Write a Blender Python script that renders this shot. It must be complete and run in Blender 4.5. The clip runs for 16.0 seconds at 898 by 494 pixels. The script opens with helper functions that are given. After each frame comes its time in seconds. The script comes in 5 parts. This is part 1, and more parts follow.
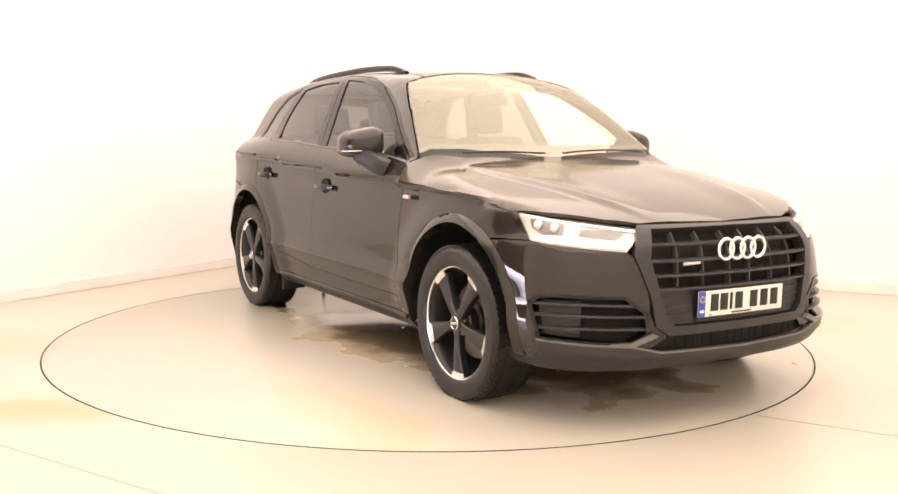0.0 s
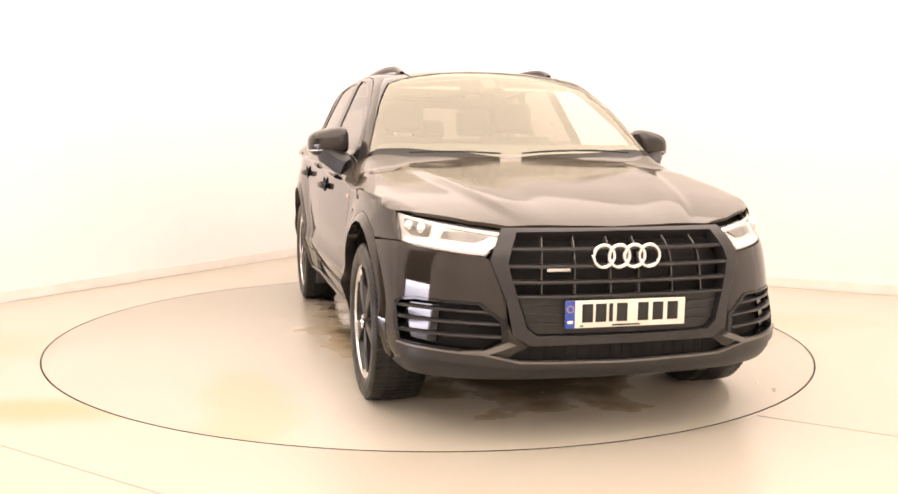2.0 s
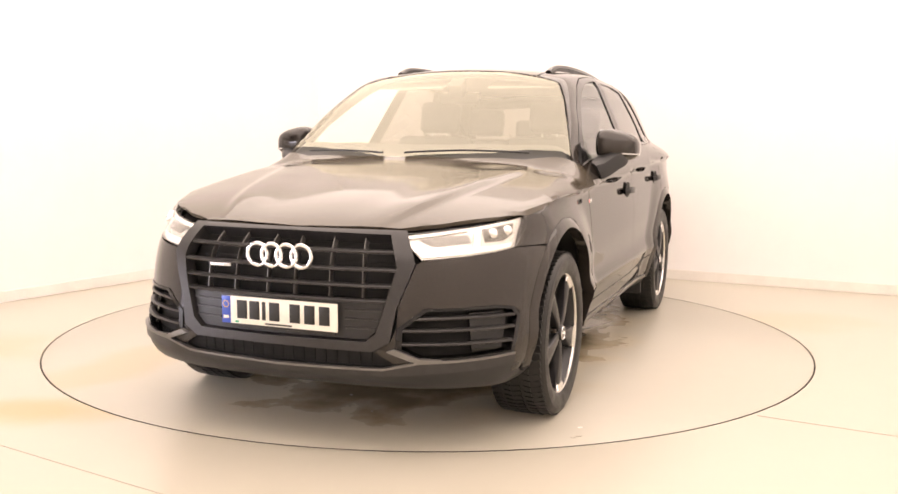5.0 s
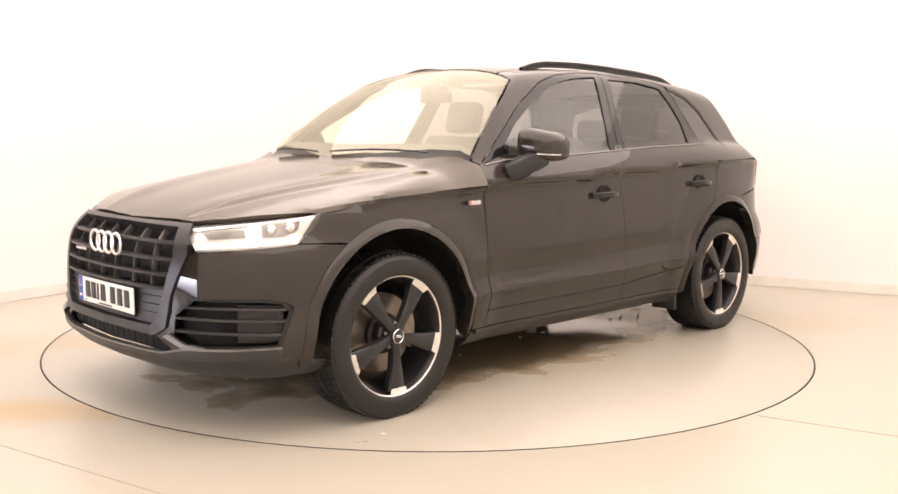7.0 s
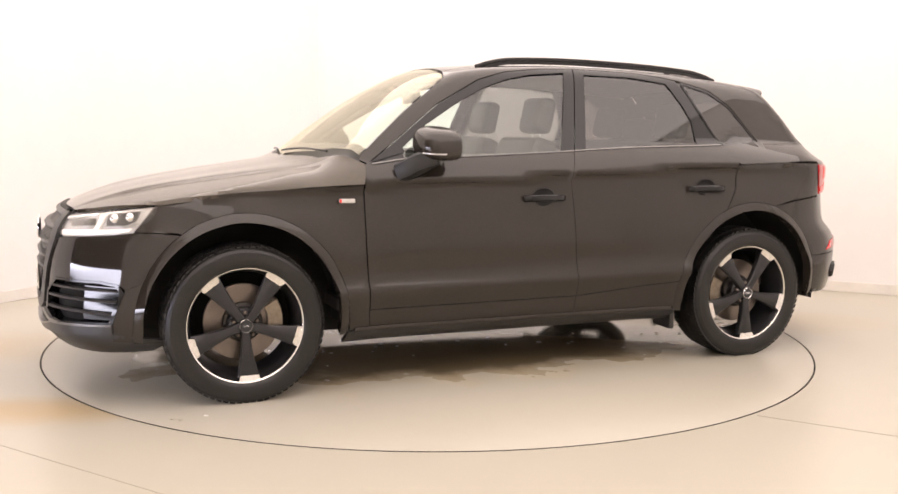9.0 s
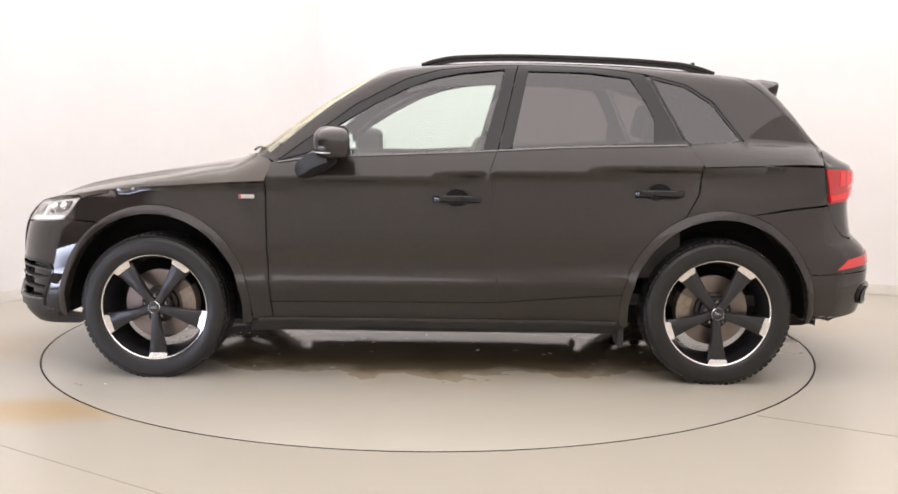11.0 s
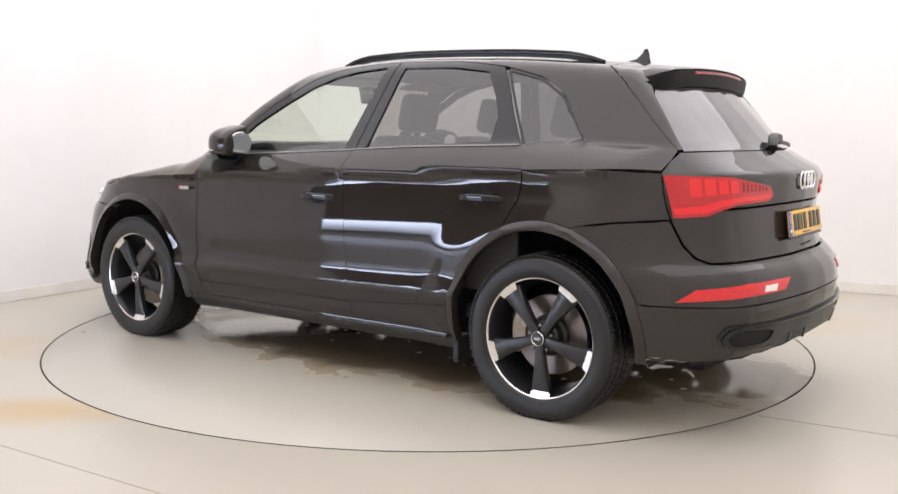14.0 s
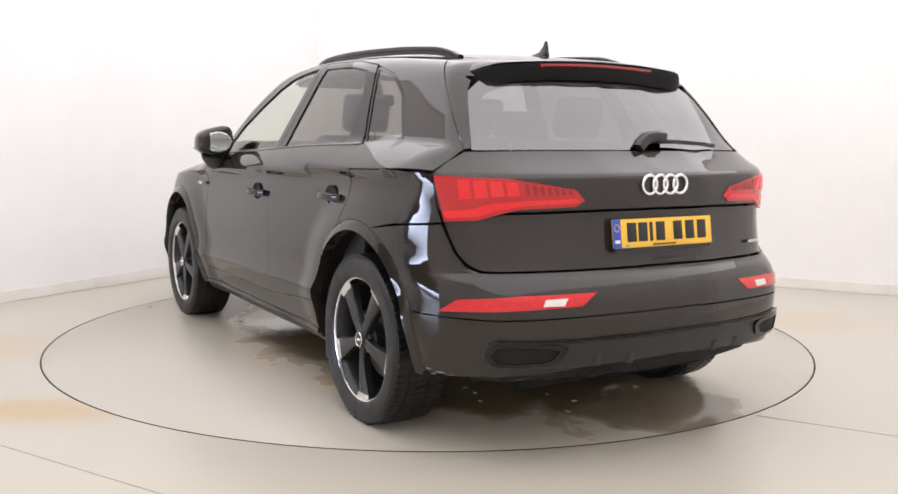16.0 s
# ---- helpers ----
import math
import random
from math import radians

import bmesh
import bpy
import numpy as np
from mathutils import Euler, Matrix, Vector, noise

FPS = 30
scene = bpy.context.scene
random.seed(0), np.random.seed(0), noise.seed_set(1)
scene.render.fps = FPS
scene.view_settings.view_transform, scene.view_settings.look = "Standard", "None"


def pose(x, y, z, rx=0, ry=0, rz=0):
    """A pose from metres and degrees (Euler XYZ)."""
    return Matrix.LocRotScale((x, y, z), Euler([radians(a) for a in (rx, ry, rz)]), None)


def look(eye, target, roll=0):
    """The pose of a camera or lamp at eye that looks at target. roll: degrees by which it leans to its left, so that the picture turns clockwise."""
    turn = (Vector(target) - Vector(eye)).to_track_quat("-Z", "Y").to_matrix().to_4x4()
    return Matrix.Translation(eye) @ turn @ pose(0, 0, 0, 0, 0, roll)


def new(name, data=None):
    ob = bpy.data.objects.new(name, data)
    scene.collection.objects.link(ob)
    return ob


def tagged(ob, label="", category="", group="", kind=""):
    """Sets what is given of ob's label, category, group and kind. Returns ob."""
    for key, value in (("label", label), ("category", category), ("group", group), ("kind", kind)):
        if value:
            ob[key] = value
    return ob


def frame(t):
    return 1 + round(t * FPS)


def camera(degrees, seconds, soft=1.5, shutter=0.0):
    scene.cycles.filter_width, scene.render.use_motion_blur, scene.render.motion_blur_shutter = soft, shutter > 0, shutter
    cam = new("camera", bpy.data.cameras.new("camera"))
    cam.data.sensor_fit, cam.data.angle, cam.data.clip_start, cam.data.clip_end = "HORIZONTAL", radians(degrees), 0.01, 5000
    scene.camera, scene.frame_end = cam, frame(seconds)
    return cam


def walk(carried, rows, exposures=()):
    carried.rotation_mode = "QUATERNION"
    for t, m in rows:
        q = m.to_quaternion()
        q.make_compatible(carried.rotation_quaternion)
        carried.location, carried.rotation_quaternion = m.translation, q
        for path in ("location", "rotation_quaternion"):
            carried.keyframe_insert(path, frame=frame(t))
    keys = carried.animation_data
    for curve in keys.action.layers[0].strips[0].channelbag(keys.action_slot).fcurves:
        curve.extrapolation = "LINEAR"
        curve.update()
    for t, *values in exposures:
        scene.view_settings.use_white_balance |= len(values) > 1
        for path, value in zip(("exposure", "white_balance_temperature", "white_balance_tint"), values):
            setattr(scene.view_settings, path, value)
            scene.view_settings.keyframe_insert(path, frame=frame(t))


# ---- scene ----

# ---- camera: on a tripod, still ----
cam = camera(51.2, 16.0, soft=1.6)
EYE = (0.0, -5.802, 1.229)
AIM = (EYE[0] + 0.018591, EYE[1] + 0.992849, EYE[2] - 0.117923)
STAND = look(EYE, AIM, 0.546)
EXPOSURES = [(0, 0.5, 7750, 23), (4, 0.45, 7700, 23), (8, 0.29, 7250, 23), (9.5, 0.13, 7000, 20), (11.3, 0.0, 6400, 17), (16, 0.0, 6200, 15)]
walk(cam, [(0, STAND), (16, STAND)], EXPOSURES)

# the turntable's angle in degrees, second by second
TURNS = [(0.0, -60.02), (0.5, -61.92), (1.0, -65.48), (1.5, -70.36), (2.0, -76.52), (2.5, -82.19), (3.0, -88.43), (3.5, -94.14), (4.0, -100.29), (6.5, -129.79), (7.0, -135.85), (7.5, -141.48), (8.0, -147.55), (8.5, -153.17), (9.0, -159.11), (11.5, -187.67), (12.0, -193.56), (12.5, -199.11), (13.0, -205.09), (13.5, -210.75), (14.0, -216.79), (14.5, -222.38), (15.0, -228.49), (15.5, -234.21), (16.0, -240.31)]
CAR_X, CAR_Y = -0.065, 0.268      # the car's middle on the turntable
RING = 2.257                      # turntable radius

# ---- world, lamps ----
world = bpy.data.worlds.new("world")
scene.world = world
world.use_nodes = True
sky = world.node_tree.nodes.new("ShaderNodeTexSky")
sky.sky_type, sky.sun_disc, sky.sun_elevation, sky.sun_rotation = "NISHITA", False, radians(35), radians(200)
world.node_tree.links.new(sky.outputs[0], world.node_tree.nodes["Background"].inputs[0])
world.node_tree.nodes["Background"].inputs[1].default_value = 0.1

LAMP = 2.45          # the ceiling panels' radiance
DAYLIGHT = 22.0      # what shows through the hall's open gate


# ---- materials ----
def material(name, colour, rough=0.5, metal=0.0, coat=0.0, coat_rough=0.03, scale=12.0, vary=0.15, bump=0.0, bump_scale=60.0, rough_vary=0.1, emit=0.0, spec=0.5):
    """A surface with colour and gloss that vary at two scales, and fine relief."""
    m = bpy.data.materials.new(name)
    m.use_nodes = True
    n, l = m.node_tree.nodes, m.node_tree.links
    b = n["Principled BSDF"]
    co = n.new("ShaderNodeTexCoord")
    big, fine = n.new("ShaderNodeTexNoise"), n.new("ShaderNodeTexNoise")
    for t, s in ((big, scale), (fine, scale * 9)):
        t.inputs["Scale"].default_value = s
        t.inputs["Detail"].default_value = 4
        l.new(co.outputs["Object"], t.inputs["Vector"])
    both = n.new("ShaderNodeMath")
    both.operation = "MULTIPLY_ADD"
    both.inputs[1].default_value = 0.4
    l.new(fine.outputs[0], both.inputs[0])
    l.new(big.outputs[0], both.inputs[2])
    ramp = n.new("ShaderNodeMapRange")
    ramp.inputs["From Min"].default_value, ramp.inputs["From Max"].default_value = 0.4, 1.0
    ramp.inputs["To Min"].default_value, ramp.inputs["To Max"].default_value = 1 - vary, 1 + vary
    l.new(both.outputs[0], ramp.inputs["Value"])
    mix = n.new("ShaderNodeMix")
    mix.data_type, mix.blend_type = "RGBA", "MULTIPLY"
    mix.inputs["Factor"].default_value = 1
    mix.inputs[6].default_value = (*colour, 1)
    l.new(ramp.outputs[0], mix.inputs[7])
    l.new(mix.outputs[2], b.inputs["Base Color"])
    rr = n.new("ShaderNodeMapRange")
    rr.inputs["From Min"].default_value, rr.inputs["From Max"].default_value = 0.4, 1.0
    rr.inputs["To Min"].default_value, rr.inputs["To Max"].default_value = max(0, rough * (1 - rough_vary)), min(1, rough * (1 + rough_vary))
    l.new(both.outputs[0], rr.inputs["Value"])
    l.new(rr.outputs[0], b.inputs["Roughness"])
    b.inputs["Metallic"].default_value = metal
    b.inputs["Coat Weight"].default_value = coat
    b.inputs["Coat Roughness"].default_value = coat_rough
    b.inputs["Specular IOR Level"].default_value = spec
    if bump:
        t, u = n.new("ShaderNodeTexNoise"), n.new("ShaderNodeBump")
        t.inputs["Scale"].default_value = bump_scale
        t.inputs["Detail"].default_value = 3
        u.inputs["Strength"].default_value, u.inputs["Distance"].default_value = bump, 0.002
        l.new(co.outputs["Object"], t.inputs["Vector"])
        l.new(t.outputs[0], u.inputs["Height"])
        l.new(u.outputs[0], b.inputs["Normal"])
    if emit:
        b.inputs["Emission Color"].default_value = (*colour, 1)
        b.inputs["Emission Strength"].default_value = emit
    return m


def glass(name, tint, gloss=0.08, sheen=(1, 1, 1)):
    """Thin car glass: clear or smoked, with gloss that grows towards the edge."""
    m = bpy.data.materials.new(name)
    m.use_nodes = True
    n, l = m.node_tree.nodes, m.node_tree.links
    n.remove(n["Principled BSDF"])
    clear, shine, mix = n.new("ShaderNodeBsdfTransparent"), n.new("ShaderNodeBsdfGlossy"), n.new("ShaderNodeMixShader")
    face, power, fres = n.new("ShaderNodeLayerWeight"), n.new("ShaderNodeMath"), n.new("ShaderNodeMath")
    clear.inputs[0].default_value = (*tint, 1)
    shine.inputs["Color"].default_value = (*sheen, 1)
    shine.inputs["Roughness"].default_value = 0.01
    face.inputs[0].default_value = 0.5
    power.operation, fres.operation = "POWER", "MULTIPLY_ADD"
    power.inputs[1].default_value = 5.0
    fres.inputs[1].default_value, fres.inputs[2].default_value = 1 - gloss, gloss
    l.new(face.outputs["Facing"], power.inputs[0])
    l.new(power.outputs[0], fres.inputs[0])
    l.new(fres.outputs[0], mix.inputs[0])
    l.new(clear.outputs[0], mix.inputs[1])
    l.new(shine.outputs[0], mix.inputs[2])
    l.new(mix.outputs[0], n["Material Output"].inputs[0])
    return m


def glow(name, colour, strength):
    m = bpy.data.materials.new(name)
    m.use_nodes = True
    n = m.node_tree.nodes
    e = n.new("ShaderNodeEmission")
    e.inputs[0].default_value, e.inputs[1].default_value = (*colour, 1), strength
    m.node_tree.links.new(e.outputs[0], n["Material Output"].inputs[0])
    return m


def ground_paint(name, colour, marks):
    """Pale painted concrete with brown stains and damp, shade-darkened marks: (middle x, y, half length, half width,
    colour, amount, gloss).
    """
    m = material(name, colour, 0.30, scale=0.9, vary=0.03, bump=0.05, bump_scale=90, rough_vary=0.05)
    n, l = m.node_tree.nodes, m.node_tree.links
    b = n["Principled BSDF"]
    co = n.new("ShaderNodeTexCoord")
    base = b.inputs["Base Color"].links[0].from_socket
    rough = b.inputs["Roughness"].links[0].from_socket
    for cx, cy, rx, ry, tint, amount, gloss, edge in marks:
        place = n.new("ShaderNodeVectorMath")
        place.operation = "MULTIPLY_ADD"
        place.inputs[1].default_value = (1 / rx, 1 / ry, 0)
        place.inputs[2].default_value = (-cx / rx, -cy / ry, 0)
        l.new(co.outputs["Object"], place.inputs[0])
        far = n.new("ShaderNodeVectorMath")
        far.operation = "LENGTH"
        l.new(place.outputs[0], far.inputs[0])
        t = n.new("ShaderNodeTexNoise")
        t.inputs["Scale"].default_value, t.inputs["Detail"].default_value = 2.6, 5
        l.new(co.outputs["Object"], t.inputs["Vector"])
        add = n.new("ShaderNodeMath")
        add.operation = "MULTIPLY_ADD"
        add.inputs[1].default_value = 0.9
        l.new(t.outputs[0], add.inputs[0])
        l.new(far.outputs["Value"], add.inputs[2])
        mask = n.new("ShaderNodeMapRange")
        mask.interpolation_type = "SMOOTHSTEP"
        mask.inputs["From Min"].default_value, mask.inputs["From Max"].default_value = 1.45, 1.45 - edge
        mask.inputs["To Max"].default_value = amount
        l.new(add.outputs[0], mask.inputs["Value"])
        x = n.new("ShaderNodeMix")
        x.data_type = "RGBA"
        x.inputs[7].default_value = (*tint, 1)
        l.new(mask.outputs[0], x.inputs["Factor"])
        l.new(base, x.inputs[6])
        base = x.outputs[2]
        if gloss:
            y = n.new("ShaderNodeMix")
            y.inputs[3].default_value = gloss
            l.new(mask.outputs[0], y.inputs["Factor"])
            l.new(rough, y.inputs[2])
            rough = y.outputs[0]
    l.new(base, b.inputs["Base Color"])
    l.new(rough, b.inputs["Roughness"])
    return m


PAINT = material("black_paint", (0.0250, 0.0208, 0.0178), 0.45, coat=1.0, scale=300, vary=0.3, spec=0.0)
# bonnet and roof: dust, plus a base lightened to carry the ceiling's reflection
DUSTY_SHEEN = material("dusty_black_with_sheen", (0.062, 0.051, 0.037), 0.45, coat=1.0, coat_rough=0.09, scale=300, vary=0.3, spec=0.0)
PLASTIC = material("black_plastic", (0.016, 0.016, 0.017), 0.42, scale=40, bump=0.1, bump_scale=500)
GLOSSY = material("gloss_black", (0.006, 0.006, 0.007), 0.08, coat=0.0, scale=60, spec=0.45)
GRAPHITE = material("graphite_trim", (0.036, 0.035, 0.036), 0.36, metal=0.3, scale=30)
DARK = material("dark_void", (0.006, 0.006, 0.006), 0.85, scale=10)
RUBBER = material("tyre_rubber", (0.008, 0.0077, 0.0075), 0.42, scale=20, vary=0.4, bump=0.2, bump_scale=220, rough_vary=0.35)
ALLOY = material("polished_alloy", (0.82, 0.80, 0.77), 0.22, metal=1.0, scale=50)
SPOKE = material("satin_black_alloy", (0.016, 0.016, 0.018), 0.33, scale=40)
IRON = material("brake_iron", (0.20, 0.17, 0.15), 0.34, metal=0.95, scale=14, vary=0.15)
CALIPER = material("worn_caliper", (0.35, 0.29, 0.22), 0.5, metal=0.4, scale=40, vary=0.3)
CHROME = material("chrome", (0.86, 0.86, 0.86), 0.08, metal=1.0, scale=40, vary=0.05)
SILVER = material("silver_plastic", (0.62, 0.61, 0.60), 0.25, metal=0.6, scale=40)
LENS = material("lamp_reflector", (0.70, 0.68, 0.65), 0.22, metal=0.5, coat=1.0, scale=60)
DRL = material("white_light_guide", (0.93, 0.92, 0.88), 0.2, coat=1.0, scale=60, vary=0.04)
LAMPDARK = material("lamp_bezel", (0.17, 0.16, 0.145), 0.25, metal=0.5, coat=1.0)
RED = material("red_lens", (0.30, 0.004, 0.006), 0.12, coat=0.4, scale=90, vary=0.15, emit=0.62)
REDBRIGHT = material("bright_red_guide", (0.42, 0.007, 0.009), 0.2, coat=0.3, scale=90, vary=0.12, emit=0.85)
REFLEX = material("red_reflector", (0.62, 0.010, 0.014), 0.16, coat=0.4, scale=90, vary=0.15)
REDDARK = material("deep_red_lens", (0.17, 0.003, 0.004), 0.15, coat=0.4, scale=90, emit=0.4)
CLEARLENS = material("clear_lens", (0.75, 0.70, 0.66), 0.12, coat=1.0)
YELLOW = material("yellow_plate", (0.86, 0.50, 0.03), 0.35, coat=0.4, scale=30, vary=0.05)
WHITEPLATE = material("white_plate", (0.82, 0.80, 0.72), 0.35, coat=0.4, scale=30, vary=0.05)
INK = material("plate_ink", (0.012, 0.012, 0.012), 0.4)
BLUE = material("plate_blue", (0.02, 0.07, 0.42), 0.4, coat=0.4)
GREENISH = material("small_green_mark", (0.02, 0.35, 0.2), 0.4)
REDPAINT = material("red_badge", (0.6, 0.02, 0.02), 0.35)
CABIN = material("cabin_trim", (0.035, 0.033, 0.032), 0.6, scale=25, bump=0.2, bump_scale=300)
CLOTH = material("seat_leather", (0.028, 0.026, 0.026), 0.5, scale=30, bump=0.25, bump_scale=240)
LINING = material("roof_lining", (0.55, 0.52, 0.47), 0.85, scale=30, bump=0.15, bump_scale=400)
SATIN = material("satin_trim", (0.20, 0.195, 0.19), 0.3, metal=0.7)
SCREENGLASS = glass("windscreen_glass", (0.86, 0.86, 0.77), 0.18, (1.0, 0.97, 0.82))
LAMPGLASS = glass("lamp_cover", (0.96, 0.96, 0.95), 0.05)
CLEAR = glass("clear_glass", (0.82, 0.91, 0.86))
REARGLASS = glass("rear_glass", (0.18, 0.168, 0.165), 0.15)
SPOILERBLACK = material("spoiler_black", (0.004, 0.004, 0.004), 0.5, scale=40, spec=0.2)
SCUFF = material("bare_scuff", (0.30, 0.29, 0.28), 0.6, scale=80, vary=0.4)
JOINT = material("floor_joint", (0.40, 0.37, 0.30), 0.5)
SMOKE = glass("smoked_glass", (0.27, 0.255, 0.25))
MIRROR = material("mirror_glass", (0.85, 0.90, 0.88), 0.01, metal=1.0, vary=0.01)
WALLPAINT = material("white_wall_paint", (0.84, 0.83, 0.82), 0.55, scale=0.8, vary=0.03, bump=0.06, bump_scale=70)
SKIRT = material("white_skirting", (0.78, 0.75, 0.70), 0.4, scale=6, vary=0.06)
# the dark damp tone also holds part of the shadow under the car
BROWN, DAMP_SHADE = (0.46, 0.32, 0.145), (0.17, 0.135, 0.09)
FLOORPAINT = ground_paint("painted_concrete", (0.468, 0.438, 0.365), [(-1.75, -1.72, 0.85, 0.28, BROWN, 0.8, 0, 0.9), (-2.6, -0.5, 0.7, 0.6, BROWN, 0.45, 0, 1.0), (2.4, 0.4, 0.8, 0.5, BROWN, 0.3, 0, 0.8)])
TABLEPAINT = ground_paint("turntable_paint", (0.43, 0.404, 0.338), [(-0.1, 0.22, 2.15, 1.12, BROWN, 0.9, 0.2, 0.6), (-0.1, 0.24, 1.95, 0.85, DAMP_SHADE, 0.85, 0.08, 0.22), (-1.6, -0.1, 0.8, 0.5, DAMP_SHADE, 0.7, 0.05, 0.15), (1.4, -1.2, 0.9, 0.3, BROWN, 0.4, 0, 0.6)])
STEEL = material("dark_steel", (0.05, 0.045, 0.04), 0.5, metal=0.7)
PANEL = glow("ceiling_panel", (1.0, 0.955, 0.905), LAMP)
OUTSIDE = glow("daylight_outside", (0.74, 0.82, 1.0), DAYLIGHT)
_n, _l = OUTSIDE.node_tree.nodes, OUTSIDE.node_tree.links
_place, _axes, _fade = _n.new("ShaderNodeTexCoord"), _n.new("ShaderNodeSeparateXYZ"), _n.new("ShaderNodeMapRange")
_fade.inputs["From Min"].default_value, _fade.inputs["From Max"].default_value = 0.25, 1.05      # dull wet ground up to open sky
_fade.inputs["To Min"].default_value, _fade.inputs["To Max"].default_value = DAYLIGHT * 0.04, DAYLIGHT
_l.new(_place.outputs["Object"], _axes.inputs[0])
_l.new(_axes.outputs["Z"], _fade.inputs["Value"])
_l.new(_fade.outputs[0], _n["Emission"].inputs["Strength"])
HALL = material("dark_hall", (0.010, 0.011, 0.015), 0.8, scale=1.5)
# ---- the form of the car's body: side, top, front and rear meet in soft edges ----
def curve(*pts):
    """A smooth monotone curve through a few (position, value) pairs."""
    xs = np.array([q[0] for q in pts], float)
    ys = np.array([q[1] for q in pts], float)
    h = np.diff(xs)
    d = np.diff(ys) / h
    m = np.zeros(len(xs))
    m[0], m[-1] = d[0], d[-1]
    for i in range(1, len(xs) - 1):
        if d[i - 1] * d[i] > 0:
            w1, w2 = 2 * h[i] + h[i - 1], h[i] + 2 * h[i - 1]
            m[i] = (w1 + w2) / (w1 / d[i - 1] + w2 / d[i])

    def at(v):
        v = np.clip(np.asarray(v, float), xs[0], xs[-1])
        k = np.clip(np.searchsorted(xs, v) - 1, 0, len(xs) - 2)
        u = (v - xs[k]) / h[k]
        return ((1 + 2 * u) * (1 - u) ** 2 * ys[k] + u * (1 - u) ** 2 * h[k] * m[k]
                + u * u * (3 - 2 * u) * ys[k + 1] + u * u * (u - 1) * h[k] * m[k + 1])
    return at


top_line = curve((-2.3, 1.31), (-2.0, 1.485), (-1.8, 1.542), (-1.4, 1.596), (-0.9, 1.630), (-0.4, 1.640), (0.0, 1.631), (0.25, 1.608),
                 (0.5, 1.502), (0.75, 1.342), (1.0, 1.157), (1.06, 1.122), (1.14, 1.098), (1.25, 1.077), (1.5, 1.035), (1.8, 0.980), (2.05, 0.912), (2.2, 0.848), (2.35, 0.745))
top_crown = curve((-2.3, 0.09), (-1.5, 0.075), (-0.4, 0.06), (0.2, 0.085), (0.33, 0.10), (0.6, 0.10), (0.9, 0.09), (1.2, 0.045), (2.0, 0.05), (2.3, 0.05))
shoulder_z = curve((-2.4, 1.10), (-1.9, 1.095), (-1.26, 1.082), (-0.25, 1.041), (0.85, 0.998), (1.4, 0.972), (1.72, 0.945), (2.3, 0.90))
shoulder_w = curve((-2.4, 0.86), (-2.0, 0.898), (-1.4, 0.937), (-0.9, 0.930), (-0.3, 0.932), (0.85, 0.926), (1.4, 0.932), (1.8, 0.915), (2.3, 0.86))
belt_z = curve((-2.4, 1.20), (-1.9, 1.20), (-1.43, 1.213), (-0.3, 1.162), (0.65, 1.120), (0.82, 1.112), (1.0, 1.10), (2.3, 1.03))
belt_w = curve((-2.4, 0.70), (-1.92, 0.742), (-1.5, 0.785), (-0.9, 0.835), (-0.3, 0.853), (0.5, 0.848), (0.8, 0.822), (1.1, 0.80), (1.5, 0.80), (2.3, 0.70))
flank = curve((0.0, -0.095), (0.07, -0.062), (0.13, -0.042), (0.2, -0.028), (0.28, -0.006), (0.322, 0.004), (0.338, 0.003), (0.375, -0.0095), (0.43, -0.0155), (0.5, -0.0120), (0.58, -0.0080), (0.66, -0.0100), (0.8, -0.0195), (0.9, -0.0285), (0.955, -0.031), (1.0, -0.002))
lean = curve((-2.3, 0.40), (-1.5, 0.44), (-0.3, 0.475), (0.3, 0.50), (0.8, 0.52), (2.3, 0.6))
nose_x = curve((0.18, 2.15), (0.25, 2.24), (0.33, 2.298), (0.45, 2.305), (0.6, 2.302), (0.75, 2.283), (0.82, 2.255), (0.9, 2.23), (1.2, 2.1))
nose_round = curve((0.0, 0.0), (0.3, 0.020), (0.5, 0.068), (0.65, 0.143), (0.75, 0.232), (0.855, 0.395), (0.92, 0.58), (0.96, 0.85))
nose_square = curve((0.2, 0.72), (0.4, 0.74), (0.54, 0.84), (0.75, 0.96), (0.85, 1.10), (1.0, 1.14))
tail_x = curve((0.18, -2.2), (0.3, -2.29), (0.42, -2.335), (0.55, -2.352), (0.63, -2.345), (0.69, -2.312), (0.73, -2.268), (0.80, -2.250), (0.92, -2.238), (1.04, -2.246), (1.085, -2.243), (1.12, -2.18),
               (1.18, -2.085), (1.35, -1.925), (1.5, -1.785), (1.7, -1.6))
tail_round = curve((0.0, 0.0), (0.2, 0.010), (0.37, 0.038), (0.5, 0.065), (0.65, 0.112), (0.74, 0.166), (0.825, 0.270), (0.88, 0.365), (0.92, 0.49), (0.96, 0.72))


